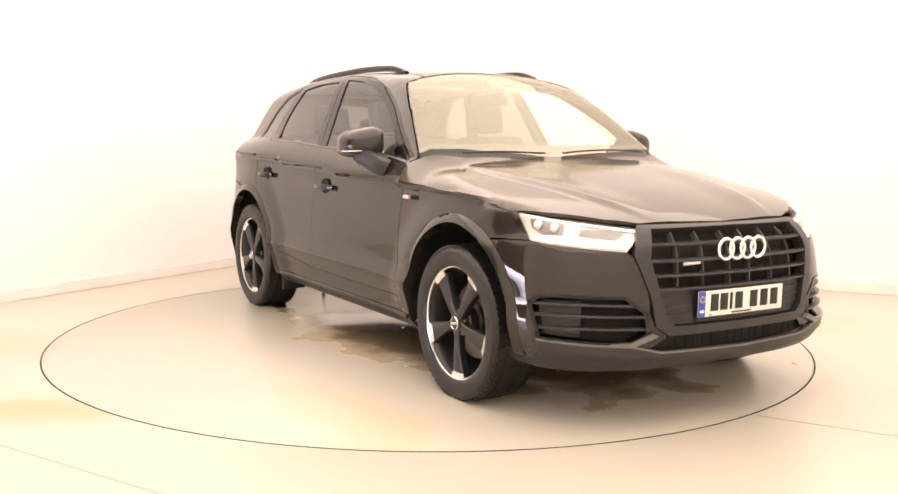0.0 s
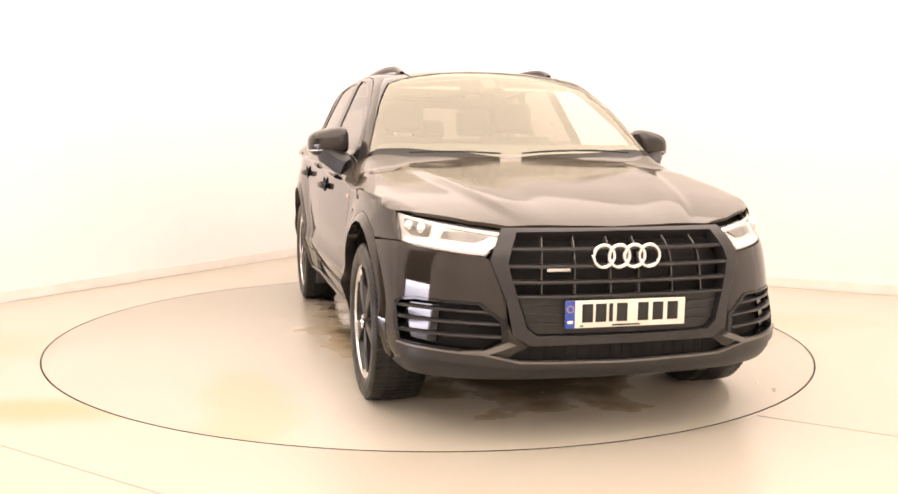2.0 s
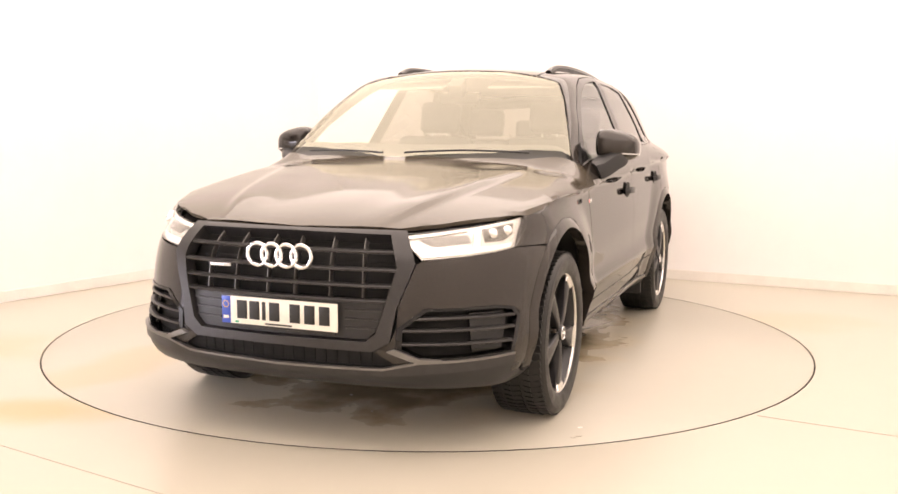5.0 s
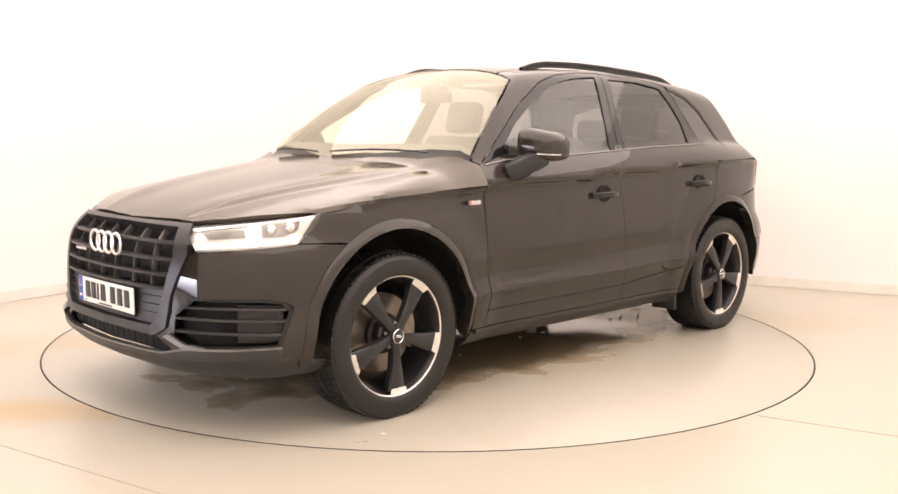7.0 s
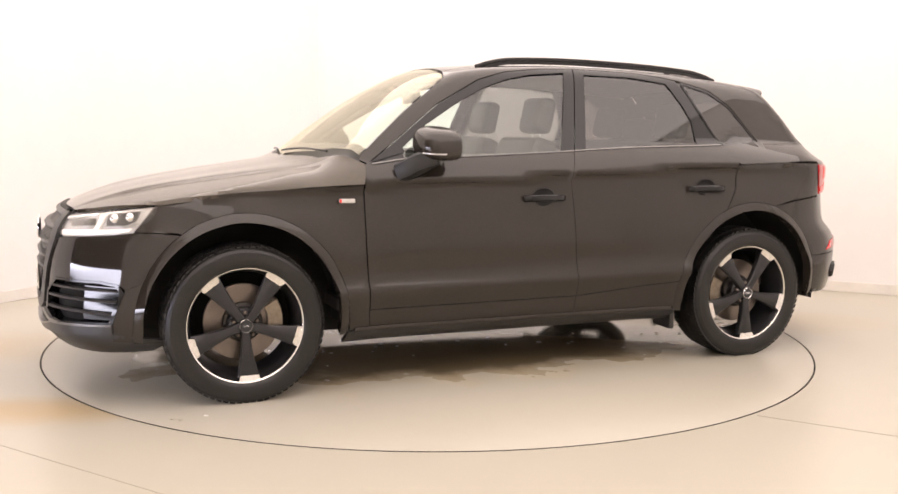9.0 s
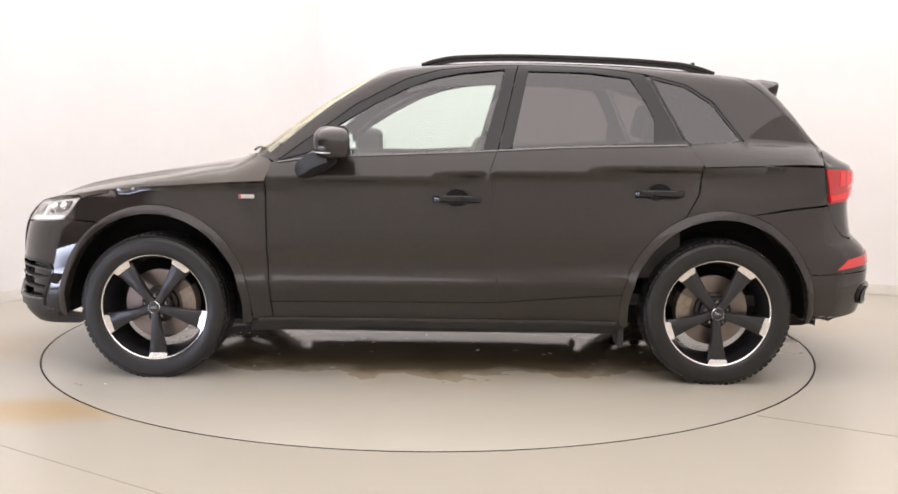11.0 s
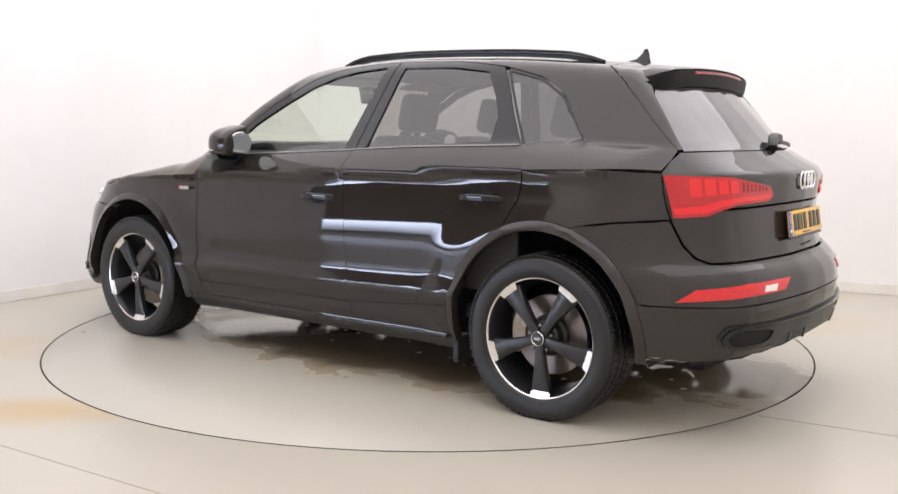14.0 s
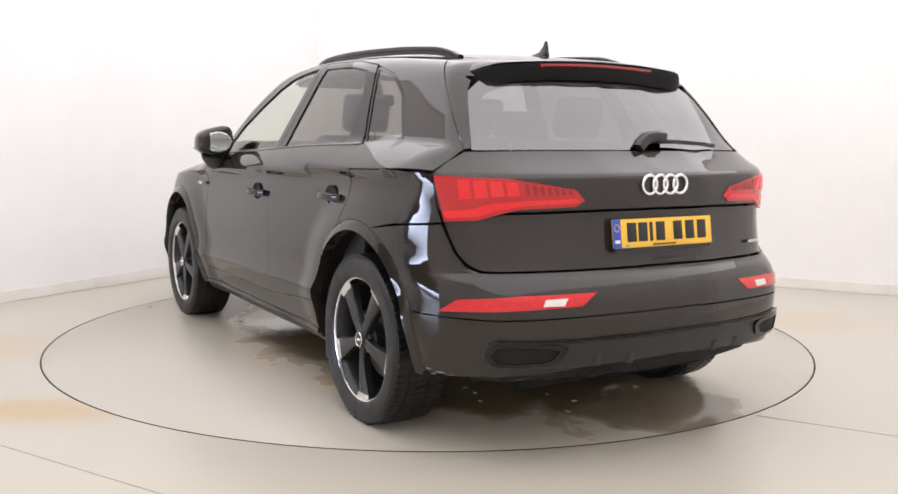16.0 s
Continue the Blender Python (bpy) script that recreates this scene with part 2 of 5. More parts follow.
def half_width(x, z):
    sz, sw, bz, bw = shoulder_z(x), shoulder_w(x), belt_z(x), belt_w(x)
    low = sw + flank(np.clip((z - 0.24) / (sz - 0.24), 0, 1))
    for cx, end in ((1.418, 1), (-1.40, -1)):
        dx = (x - cx) * end
        away = np.hypot(dx * np.where(dx > 0, 0.55, 1.0), z - 0.357)
        u = np.clip((0.70 - away) / 0.20, 0, 1)
        low = low + 0.020 * u * u * (3 - 2 * u) * np.clip((sz - z) / 0.14, 0, 1)
    u = np.clip((z - sz) / np.maximum(bz - sz, 0.03), 0, 1)
    mid = sw + (bw - sw) * (0.55 * u + 0.45 * u * u)
    high = bw - lean(x) * (z - bz) - 0.05 * (z - bz) ** 2
    return np.where(z < sz, low, np.where(z < bz, mid, high))


def soft_max(a, b, k):
    h = np.maximum(k - np.abs(a - b), 0) / k
    return np.maximum(a, b) + h * h * k * 0.25


def body_f(x, y, z):
    """Below nought inside the body, above it outside."""
    y = np.abs(y)
    side = y - half_width(x, z)
    top = (z - top_line(x) + top_crown(x) * (y / 0.8) ** 2) * 0.85
    nose = x - nose_x(z) + nose_round(y) * nose_square(z)
    tail = tail_x(z) - x + tail_round(y)
    f = soft_max(side, top, 0.07)
    f = soft_max(f, nose, 0.05)
    f = soft_max(f, tail * 0.9, 0.05)
    return soft_max(f, 0.23 - z, 0.06)


def body_normal(p):
    e = 0.004
    x, y, z = p[:, 0], p[:, 1], p[:, 2]
    g = np.stack([body_f(x + e, y, z) - body_f(x - e, y, z), body_f(x, y + e, z) - body_f(x, y - e, z),
                  body_f(x, y, z + e) - body_f(x, y, z - e)], 1)
    return g / np.maximum(np.linalg.norm(g, axis=1, keepdims=True), 1e-9)


def meet(origin, way, far):
    """Where rays from inside the body leave it."""
    lo, hi = np.zeros(len(way)), np.full(len(way), float(far))
    for _ in range(32):
        mid = (lo + hi) / 2
        q = origin + way * mid[:, None]
        out = body_f(q[:, 0], q[:, 1], q[:, 2]) > 0
        hi, lo = np.where(out, mid, hi), np.where(out, lo, mid)
    return origin + way * lo[:, None]


# ---- building helpers ----
from mathutils.geometry import delaunay_2d_cdt

def link_mesh(name, me, mat, parent, label=""):
    if mat:
        me.materials.append(mat)
    ob = new(name, me)
    ob.parent = parent
    return tagged(ob, label) if label else ob


def part(name, bm, mat, parent, label="", sharp=35):
    me = bpy.data.meshes.new(name)
    bmesh.ops.recalc_face_normals(bm, faces=bm.faces[:])
    bm.to_mesh(me)
    bm.free()
    if sharp:
        me.shade_smooth()
        me.set_sharp_from_angle(angle=radians(sharp))
    return link_mesh(name, me, mat, parent, label)


def from_lists(verts, faces):
    bm = bmesh.new()
    vs = [bm.verts.new(v) for v in verts]
    for f in faces:
        bm.faces.new([vs[i] for i in f])
    return bm


def block(cx, cy, cz, sx, sy, sz, bevel=0.004, seg=2, turn=None):
    """A bevelled box, as a bmesh."""
    bm = bmesh.new()
    bmesh.ops.create_cube(bm, size=1)
    bmesh.ops.scale(bm, vec=(sx, sy, sz), verts=bm.verts)
    if bevel:
        bmesh.ops.bevel(bm, geom=bm.edges[:], offset=min(bevel, 0.45 * min(sx, sy, sz)), segments=seg, profile=0.6, affect="EDGES")
    if turn:
        bmesh.ops.rotate(bm, cent=(0, 0, 0), matrix=Euler([radians(a) for a in turn]).to_matrix(), verts=bm.verts)
    bmesh.ops.translate(bm, vec=(cx, cy, cz), verts=bm.verts)
    return bm


def lathe(profile, seg=64, centre=(0, 0, 0)):
    """A profile of (radius, y) turned about the y axis."""
    vs, fs, k = [], [], len(profile)
    for i in range(seg):
        a = 2 * math.pi * i / seg
        for r, y in profile:
            vs.append((centre[0] + r * math.cos(a), centre[1] + y, centre[2] + r * math.sin(a)))
    for i in range(seg):
        j = (i + 1) % seg
        for q in range(k - 1):
            fs.append((i * k + q, i * k + q + 1, j * k + q + 1, j * k + q))
    return from_lists(vs, fs)


def tube(path, width, height, mat_up=(0, 0, 1), cap=True, ring=10):
    """An oval section swept along a path."""
    P = [Vector(p) for p in path]
    vs, fs = [], []
    for i, p in enumerate(P):
        d = (P[min(i + 1, len(P) - 1)] - P[max(i - 1, 0)]).normalized()
        s = d.cross(Vector(mat_up)).normalized()
        u = s.cross(d)
        for k in range(ring):
            a = 2 * math.pi * k / ring
            c, q = math.cos(a), math.sin(a)
            c, q = math.copysign(abs(c) ** 0.6, c), math.copysign(abs(q) ** 0.6, q)
            vs.append(p + s * c * width / 2 + u * q * height / 2)
    for i in range(len(P) - 1):
        for k in range(ring):
            j = (k + 1) % ring
            fs.append((i * ring + k, i * ring + j, (i + 1) * ring + j, (i + 1) * ring + k))
    if cap:
        fs.append(tuple(range(ring)))
        fs.append(tuple(range((len(P) - 1) * ring, len(P) * ring)))
    return from_lists(vs, fs)


# ---- charts of the body: how a flat outline is laid on its form ----
HOOP_Z = {"hoop": 0.85, "bonnet": 0.55}
SCALE = {"side": (1, 1), "hoop": (1, 0.0125), "bonnet": (1, 0.0135), "nose": (0.022, 1), "tail": (0.021, 1)}
STEP = {"side": (0.04, 0.035), "hoop": (0.05, 3.0), "bonnet": (0.045, 3.0), "nose": (1.6, 0.03), "tail": (1.6, 0.03)}


def rays(chart, uv, side):
    u, v = uv[:, 0], uv[:, 1]
    o = np.zeros((len(uv), 3))
    w = np.zeros((len(uv), 3))
    if chart == "side":
        o[:, 0], o[:, 2], w[:, 1] = u, v, side
    elif chart in HOOP_Z:
        o[:, 0], o[:, 2] = u, HOOP_Z[chart]
        a = np.radians(v)
        w[:, 1], w[:, 2] = side * np.sin(a), np.cos(a)
    else:
        s = 1 if chart == "nose" else -1
        a = np.radians(u)
        o[:, 0], o[:, 2] = s * 1.0, v
        w[:, 0], w[:, 1] = s * np.cos(a), side * np.sin(a)
    return o, w


def soften(pts, times=1, cut=0.2):
    for _ in range(times):
        out = []
        for i, p in enumerate(pts):
            a, b = np.array(pts[i - 1]), np.array(pts[(i + 1) % len(pts)])
            p = np.array(p)
            out += [tuple(p + (a - p) * cut), tuple(p + (b - p) * cut)]
        pts = out
    return pts


def shrink(pts, chart, gap):
    """The outline, drawn in by gap metres."""
    sc = np.array(SCALE[chart])
    p = np.array(pts, float) * sc
    nxt, prv = np.roll(p, -1, 0), np.roll(p, 1, 0)
    area = np.sum(p[:, 0] * nxt[:, 1] - nxt[:, 0] * p[:, 1])
    sg = 1 if area > 0 else -1
    e1, e2 = p - prv, nxt - p
    e1 /= np.maximum(np.linalg.norm(e1, axis=1, keepdims=True), 1e-9)
    e2 /= np.maximum(np.linalg.norm(e2, axis=1, keepdims=True), 1e-9)
    n1, n2 = np.stack([-e1[:, 1], e1[:, 0]], 1) * sg, np.stack([-e2[:, 1], e2[:, 0]], 1) * sg
    m = n1 + n2
    m /= np.maximum((m * n1).sum(1, keepdims=True), 0.5)
    return (p + m * gap) / sc


def both_sides(half, chart):
    """A half outline from the middle line out and back to it, mirrored to a whole one."""
    k = 0 if chart in ("nose", "tail") else 1
    other = [((-q[0], q[1]) if k == 0 else (q[0], -q[1])) for q in reversed(half) if abs(q[k]) > 1e-6]
    return list(half) + other


def laid(chart, uv, side=1, lift=0.0):
    o, w = rays(chart, np.asarray(uv, float), side)
    P = meet(o, w, 2.6)
    N = body_normal(P)
    return P + N * lift, N


def panel(name, chart, outline, mat, parent, side=1, lift=0.0, depth=0.016, gap=0.0014, label="", step=1.0, hump=None):
    """A sheet cut to an outline and laid on the body's form, with turned-in edges."""
    sc = np.array(SCALE[chart])
    pts = (shrink(outline, chart, gap) if gap else np.array(outline, float)) * sc
    st = 0.036 * step
    edge = []
    for i in range(len(pts)):
        p, q = pts[i], pts[(i + 1) % len(pts)]
        n = max(1, int(np.linalg.norm(q - p) / st))
        edge += [p + (q - p) * k / n for k in range(n)]
    edge = np.array(edge)

    def inside(x, y):
        hit = np.zeros(len(x), bool)
        for i in range(len(pts)):
            (x0, y0), (x1, y1) = pts[i], pts[(i + 1) % len(pts)]
            if y0 != y1:
                hit ^= ((y0 > y) != (y1 > y)) & (x < (x1 - x0) * (y - y0) / (y1 - y0) + x0)
        return hit

    lo, hi = pts.min(0), pts.max(0)
    gx, gy = np.meshgrid(np.arange(lo[0] + st / 2, hi[0], st), np.arange(lo[1] + st / 2, hi[1], st * 0.9))
    gx = gx + (np.arange(gx.shape[0])[:, None] % 2) * st * 0.5
    gx, gy = gx.ravel(), gy.ravel()
    if len(gx):
        near = np.min((gx[:, None] - edge[None, :, 0]) ** 2 + (gy[:, None] - edge[None, :, 1]) ** 2, axis=1)
        keep = inside(gx, gy) & (near > (0.5 * st) ** 2)
        gx, gy = gx[keep], gy[keep]
    cloud = [Vector(q) for q in edge] + [Vector(q) for q in zip(gx, gy)]
    ring = [(i, (i + 1) % len(edge)) for i in range(len(edge))]
    vs2, _, tris = delaunay_2d_cdt(cloud, ring, [], 0, 1e-6)[:3]
    flat = np.array([(v[0], v[1]) for v in vs2])
    tris = np.array([t for t in tris if len(t) == 3])
    mid = flat[tris].mean(1)
    d1, d2 = flat[tris[:, 1]] - flat[tris[:, 0]], flat[tris[:, 2]] - flat[tris[:, 0]]
    area = np.abs(d1[:, 0] * d2[:, 1] - d1[:, 1] * d2[:, 0])
    tris = tris[inside(mid[:, 0], mid[:, 1]) & (area > 1e-9)]
    used = np.unique(tris)
    back = np.zeros(len(flat), int)
    back[used] = np.arange(len(used))
    tris, uv = back[tris], flat[used] / sc
    P, N = laid(chart, uv, side, lift)
    if hump is not None:
        P = P + N * hump(uv)[:, None]
    faces = [list(map(int, t)) for t in tris]
    seen = {}
    for t in faces:
        for i in range(3):
            e = (t[i], t[(i + 1) % 3])
            k = (min(e), max(e))
            seen[k] = None if k in seen else e
    rim = [e for e in seen.values() if e]
    # turn every face outwards
    turned = []
    for f in faces:
        a, b, c = P[f[0]], P[f[1]], P[f[2]]
        nn = np.zeros(3)
        for i in range(len(f)):
            p, q = P[f[i]], P[f[(i + 1) % len(f)]]
            nn += np.cross(p - P[f[0]], q - P[f[0]])
        turned.append(f if nn @ N[f[0]] > 0 else f[::-1])
    count = len(P)
    verts, normals = [tuple(p) for p in P], []
    inner = {}
    if depth:
        for e in rim:
            for i in e:
                if i not in inner:
                    inner[i] = len(verts)
                    verts.append(tuple(P[i]))
                    verts.append(tuple(P[i] - N[i] * depth))
    skirts = [(inner[a], inner[b], inner[b] + 1, inner[a] + 1) for a, b in rim] if depth else []
    me = bpy.data.meshes.new(name)
    me.from_pydata(verts, [], turned + skirts)
    me.shade_smooth()
    if hump is None:
        for f in turned:
            normals += [tuple(N[i]) for i in f]
        mid = P.mean(0)
        for q in skirts:
            a, b, c = (np.array(verts[i]) for i in q[:3])
            nn = np.cross(b - a, c - a)
            nn = nn / max(np.linalg.norm(nn), 1e-9)
            normals += [tuple(nn)] * 4
        me.normals_split_custom_set(normals)
    else:
        me.set_sharp_from_angle(angle=radians(40))
    return link_mesh(name, me, mat, parent, label)


def arch(cx, rx, rz, a0, a1, count=24, cz=0.357):
    return [(cx + rx * math.cos(radians(a0 + (a1 - a0) * i / count)), cz + rz * math.sin(radians(a0 + (a1 - a0) * i / count))) for i in range(count + 1)]


def wrap(chart, xz):
    """Side-view points turned into a nose or tail chart."""
    s = 1 if chart == "nose" else -1
    out = []
    for x, z in xz:
        p = laid("side", [(x, z)])[0][0]
        out.append((math.degrees(math.atan2(abs(p[1]), s * p[0] - 1.0)), z))
    return out


# ---- the car ----
car = tagged(new("car"), "black five-door SUV with dark alloy wheels, parked on a turntable", "car")
SIDES = (1, -1)

# bonnet, roof, windscreen
BONNET = [(2.166, 0), (2.152, 30), (2.125, 54.5), (2.05, 60.3), (1.90, 65.0), (1.775, 67.2), (1.6, 66.8), (1.4, 65.7), (1.1, 64.7), (0.855, 64.2), (0.838, 60), (0.832, 57.3),
          (0.915, 53), (1.00, 47), (1.05, 25), (1.062, 0)]


def bonnet_ridge(uv):
    """Two pressed ridges that run back from the grille to the screen."""
    x, a = uv[:, 0], np.abs(uv[:, 1])
    line = 47.5 + (2.15 - x) * 3.0
    d = (a - line) * 0.0135
    fade = np.clip((2.15 - x) / 0.25, 0, 1) * np.clip((x - 0.85) / 0.6, 0, 1)
    return 0.013 * fade * np.exp(-np.where(d > 0, (d / 0.022) ** 2, (d / 0.15) ** 2))


panel("bonnet", "bonnet", both_sides(BONNET, "bonnet"), DUSTY_SHEEN, car, hump=bonnet_ridge, step=0.55, label="black bonnet with two pressed ridges")
SCREEN = [(0.288, 0), (0.283, 20), (0.312, 36), (0.338, 41), (0.45, 47), (0.6, 54.8), (0.75, 64), (0.85, 70.5), (0.985, 55), (1.05, 30), (1.07, 0)]
panel("windscreen", "hoop", both_sides(SCREEN, "hoop"), SCREENGLASS, car, gap=0.002, lift=-0.002, depth=0, label="clear curved windscreen").visible_shadow = False
panel("cowl", "hoop", both_sides([(0.94, 0), (0.93, 30), (0.89, 55), (0.80, 70), (0.84, 76), (1.16, 70), (1.2, 30), (1.2, 0)], "hoop"), PLASTIC, car, lift=-0.022, gap=0, label="black plastic scuttle")
ROOF = [(0.274, 0), (0.269, 20), (0.292, 32.5), (0.0, 30.6), (-0.5, 30.6), (-1.0, 30.6), (-1.45, 31.6), (-1.54, 32), (-1.57, 16), (-1.58, 0)]
panel("roof", "hoop", both_sides(ROOF, "hoop"), DUSTY_SHEEN, car, label="black roof panel")
panel("roof_lining", "hoop", both_sides([(0.26, 0), (0.28, 38), (-0.5, 40), (-1.0, 41), (-1.5, 42), (-1.55, 0)], "hoop"), LINING, car, lift=-0.045, gap=0, depth=0, label="pale fabric roof lining")

FRONT_WIN = [(0.631, 68.5), (0.496, 60.5), (0.327, 53.4), (0.154, 47.6), (0.013, 44.5), (-0.127, 42.7), (-0.335, 41.8), (-0.221, 70.0), (0.223, 71.4), (0.64, 72.3)]
REAR_WIN = [(-0.455, 42.6), (-0.756, 43.0), (-0.968, 44.9), (-1.044, 52.8), (-1.081, 58.8), (-1.075, 67.9), (-0.644, 68.7), (-0.368, 69.2)]
QUARTER_WIN = [(-1.058, 44.2), (-1.25, 47.2), (-1.375, 52.3), (-1.515, 64.2), (-1.43, 65.8), (-1.240, 67.3), (-1.168, 58.3), (-1.11, 50)]
FRAME_TOP = [(0.82, 73.9), (0.651, 65.2), (0.414, 52.9), (0.169, 44.3), (0.0, 41.0), (-0.2, 39.7), (-0.40, 39.5), (-0.8, 40.4), (-1.045, 42.9)]

def hoop_of(a, z):
    """A point of the tail chart, in the hoop chart."""
    p = laid("tail", [(a, z)])[0][0]
    return float(p[0]), math.degrees(math.atan2(abs(p[1]), p[2] - HOOP_Z["hoop"]))


GATE_SIDE = [hoop_of(a, z) for a, z in ((45.0, 1.455), (43.0, 1.38), (41.2, 1.30), (39.6, 1.235), (38.2, 1.178), (40.7, 1.136), (43.2, 1.098))]
SIDE_FRAME = ([(0.852, 72.5), (0.848, 71.0), (0.75, 64.5), (0.6, 55.3), (0.45, 47.5), (0.338, 41.5), (0.294, 33.0), (0.0, 31.1), (-0.5, 31.1), (-1.0, 31.1), (-1.45, 32.1), (-1.54, 32.6),
               (-1.538, 40)] + GATE_SIDE + [(-1.6, 75.2), (-1.306, 75.8), (-1.247, 68.0), (-1.44, 66.6), (-1.535, 65), (-1.39, 51.5), (-1.26, 46.3)]
              + FRAME_TOP[::-1])
FRONT_FRAME = [(0.815, 74.1), (0.651, 65.4), (0.414, 53.1), (0.169, 44.5), (0.0, 41.2), (-0.2, 39.9), (-0.402, 39.7), (-0.294, 70.4), (-0.221, 70.0), (-0.335, 41.8), (-0.127, 42.7), (0.013, 44.5), (0.154, 47.6),
               (0.327, 53.4), (0.496, 60.5), (0.631, 68.5), (0.64, 72.6)]
REAR_FRAME = [(-0.298, 70.3), (-0.406, 39.7), (-0.8, 40.6), (-1.043, 43.1), (-1.105, 50), (-1.163, 58.3), (-1.236, 67.4), (-1.075, 67.9), (-1.081, 58.8), (-1.044, 52.8), (-0.968, 44.9), (-0.756, 43.0), (-0.455, 42.6), (-0.368, 69.2)]
FRONT_DOOR = [(0.853, 0.998), (0.843, 0.648), (0.822, 0.302), (-0.303, 0.302), (-0.298, 0.5), (-0.262, 0.95), (-0.255, 1.05), (-0.294, 1.158), (0.22, 1.136), (0.64, 1.115), (0.805, 1.104), (0.838, 1.088)]
REAR_DOOR = ([(-0.303, 0.302), (-0.298, 0.5), (-0.262, 0.95), (-0.255, 1.05), (-0.294, 1.158), (-0.64, 1.181), (-1.075, 1.207), (-1.236, 1.213), (-1.302, 1.100), (-1.284, 0.953)]
             + arch(-1.40, 0.488, 0.518, 68, 2, 14) + [(-0.922, 0.302)])
FENDER = ([(0.857, 0.996), (1.1, 0.986), (1.4, 0.970), (1.74, 0.943), (1.795, 0.912), (1.835, 0.86), (1.890, 0.794), (1.72, 0.790)]
          + arch(1.418, 0.488, 0.518, 56, 178, 20) + [(0.922, 0.302), (0.824, 0.302), (0.846, 0.648)])
GATE_EDGE = [(float(laid("tail", [q])[0][0][0]), q[1]) for q in ((43.3, 1.088), (42.9, 1.03), (42.2, 0.95), (41.4, 0.905))]
QUARTER = ([(-1.306, 1.098), (-1.6, 1.098)] + GATE_EDGE + [(-1.7, 0.882)] + arch(-1.40, 0.488, 0.518, 107, 68.5, 8) + [(-1.288, 0.953)])
SILL = [(0.93, 0.298), (0.95, 0.236), (-0.95, 0.236), (-0.93, 0.298)]

for s in SIDES:
    panel("side_frame", "hoop", SIDE_FRAME, PAINT, car, s, label="black roof pillar and cant rail")
    fender = panel("front_wing", "side", FENDER, PAINT, car, s, label="black front wing")
    badge = part("side_badge", block(0.943, s * 0.922, 0.922, 0.078, 0.006, 0.020, 0.003), SILVER, fender, "small silver badge with a red end")
    part("badge_end", block(0.974, s * 0.9245, 0.922, 0.011, 0.004, 0.016, 0.002), REDPAINT, fender, "red end of the badge")
    door = panel("front_door", "side", FRONT_DOOR, PAINT, car, s, label="closed black front door")
    panel("window_frame", "hoop", FRONT_FRAME, GLOSSY, door, s, gap=0.001, label="gloss black window frame")
    panel("window_pane", "hoop", soften(FRONT_WIN, 1, 0.06), CLEAR, door, s, lift=-0.006, depth=0, gap=-0.010, label="clear side window").visible_shadow = False
    rear = panel("rear_door", "side", REAR_DOOR, PAINT, car, s, label="closed black rear door")
    panel("window_frame", "hoop", REAR_FRAME, GLOSSY, rear, s, gap=0.001, label="gloss black window frame")
    panel("window_pane", "hoop", soften(REAR_WIN, 1, 0.06), SMOKE, rear, s, lift=-0.006, depth=0, gap=-0.010, label="smoked privacy window").visible_shadow = False
    quarter = panel("rear_wing", "side", QUARTER, PAINT, car, s, label="black rear wing")
    panel("quarter_pane", "hoop", soften(QUARTER_WIN, 1, 0.15), SMOKE, quarter, s, lift=-0.006, depth=0, gap=-0.016, label="smoked quarter window").visible_shadow = False
    seal = soften([(-1.062, 43.3), (-1.26, 46.4), (-1.388, 51.6), (-1.534, 65.0), (-1.44, 66.6), (-1.247, 67.9)], 1, 0.08)
    panel("window_seal", "hoop", seal + [seal[0]] + [tuple(q) for q in shrink(seal, "hoop", 0.011)][::-1] + [tuple(shrink(seal, "hoop", 0.011)[-1] + np.array((0.0, 0.05)))], GLOSSY, quarter, s, lift=-0.002, gap=0, depth=0.006, label="black rubber window seal")
    panel("sill", "side", SILL, PLASTIC, car, s, lift=0.006, label="dark plastic sill strip")
    xs = np.linspace(0.90, -0.90, 25)
    part("sill_edge", tube([(x, s * (float(half_width(x, 0.300)) - 0.002), 0.302) for x in xs], 0.030, 0.026), PAINT, car, "rounded black sill edge")
    # strip along the foot of the doors, chrome strip at the belt
    panel("door_moulding", "side", [(0.835, 0.398), (0.835, 0.393), (-0.30, 0.400), (-0.30, 0.405)], GLOSSY, door, s, lift=0.003, gap=0, depth=0.004)
    panel("door_moulding", "side", [(-0.305, 0.405), (-0.305, 0.400), (-0.93, 0.452), (-0.93, 0.457)], GLOSSY, rear, s, lift=0.003, gap=0, depth=0.004)
    panel("belt_strip", "hoop", [(0.80, 74.0), (0.64, 72.5), (0.22, 71.6), (-0.292, 70.2), (-0.292, 70.6), (0.22, 72.0), (0.64, 72.9), (0.80, 74.4)], SATIN, door, s, lift=0.004, gap=0, depth=0.006, label="slim satin belt strip")
    panel("belt_strip", "hoop", [(-0.297, 70.1), (-0.64, 68.9), (-1.08, 68.1), (-1.236, 67.6), (-1.236, 68.0), (-1.08, 68.5), (-0.64, 69.3), (-0.297, 70.5)], SATIN, rear, s, lift=0.004, gap=0, depth=0.006, label="slim satin belt strip")
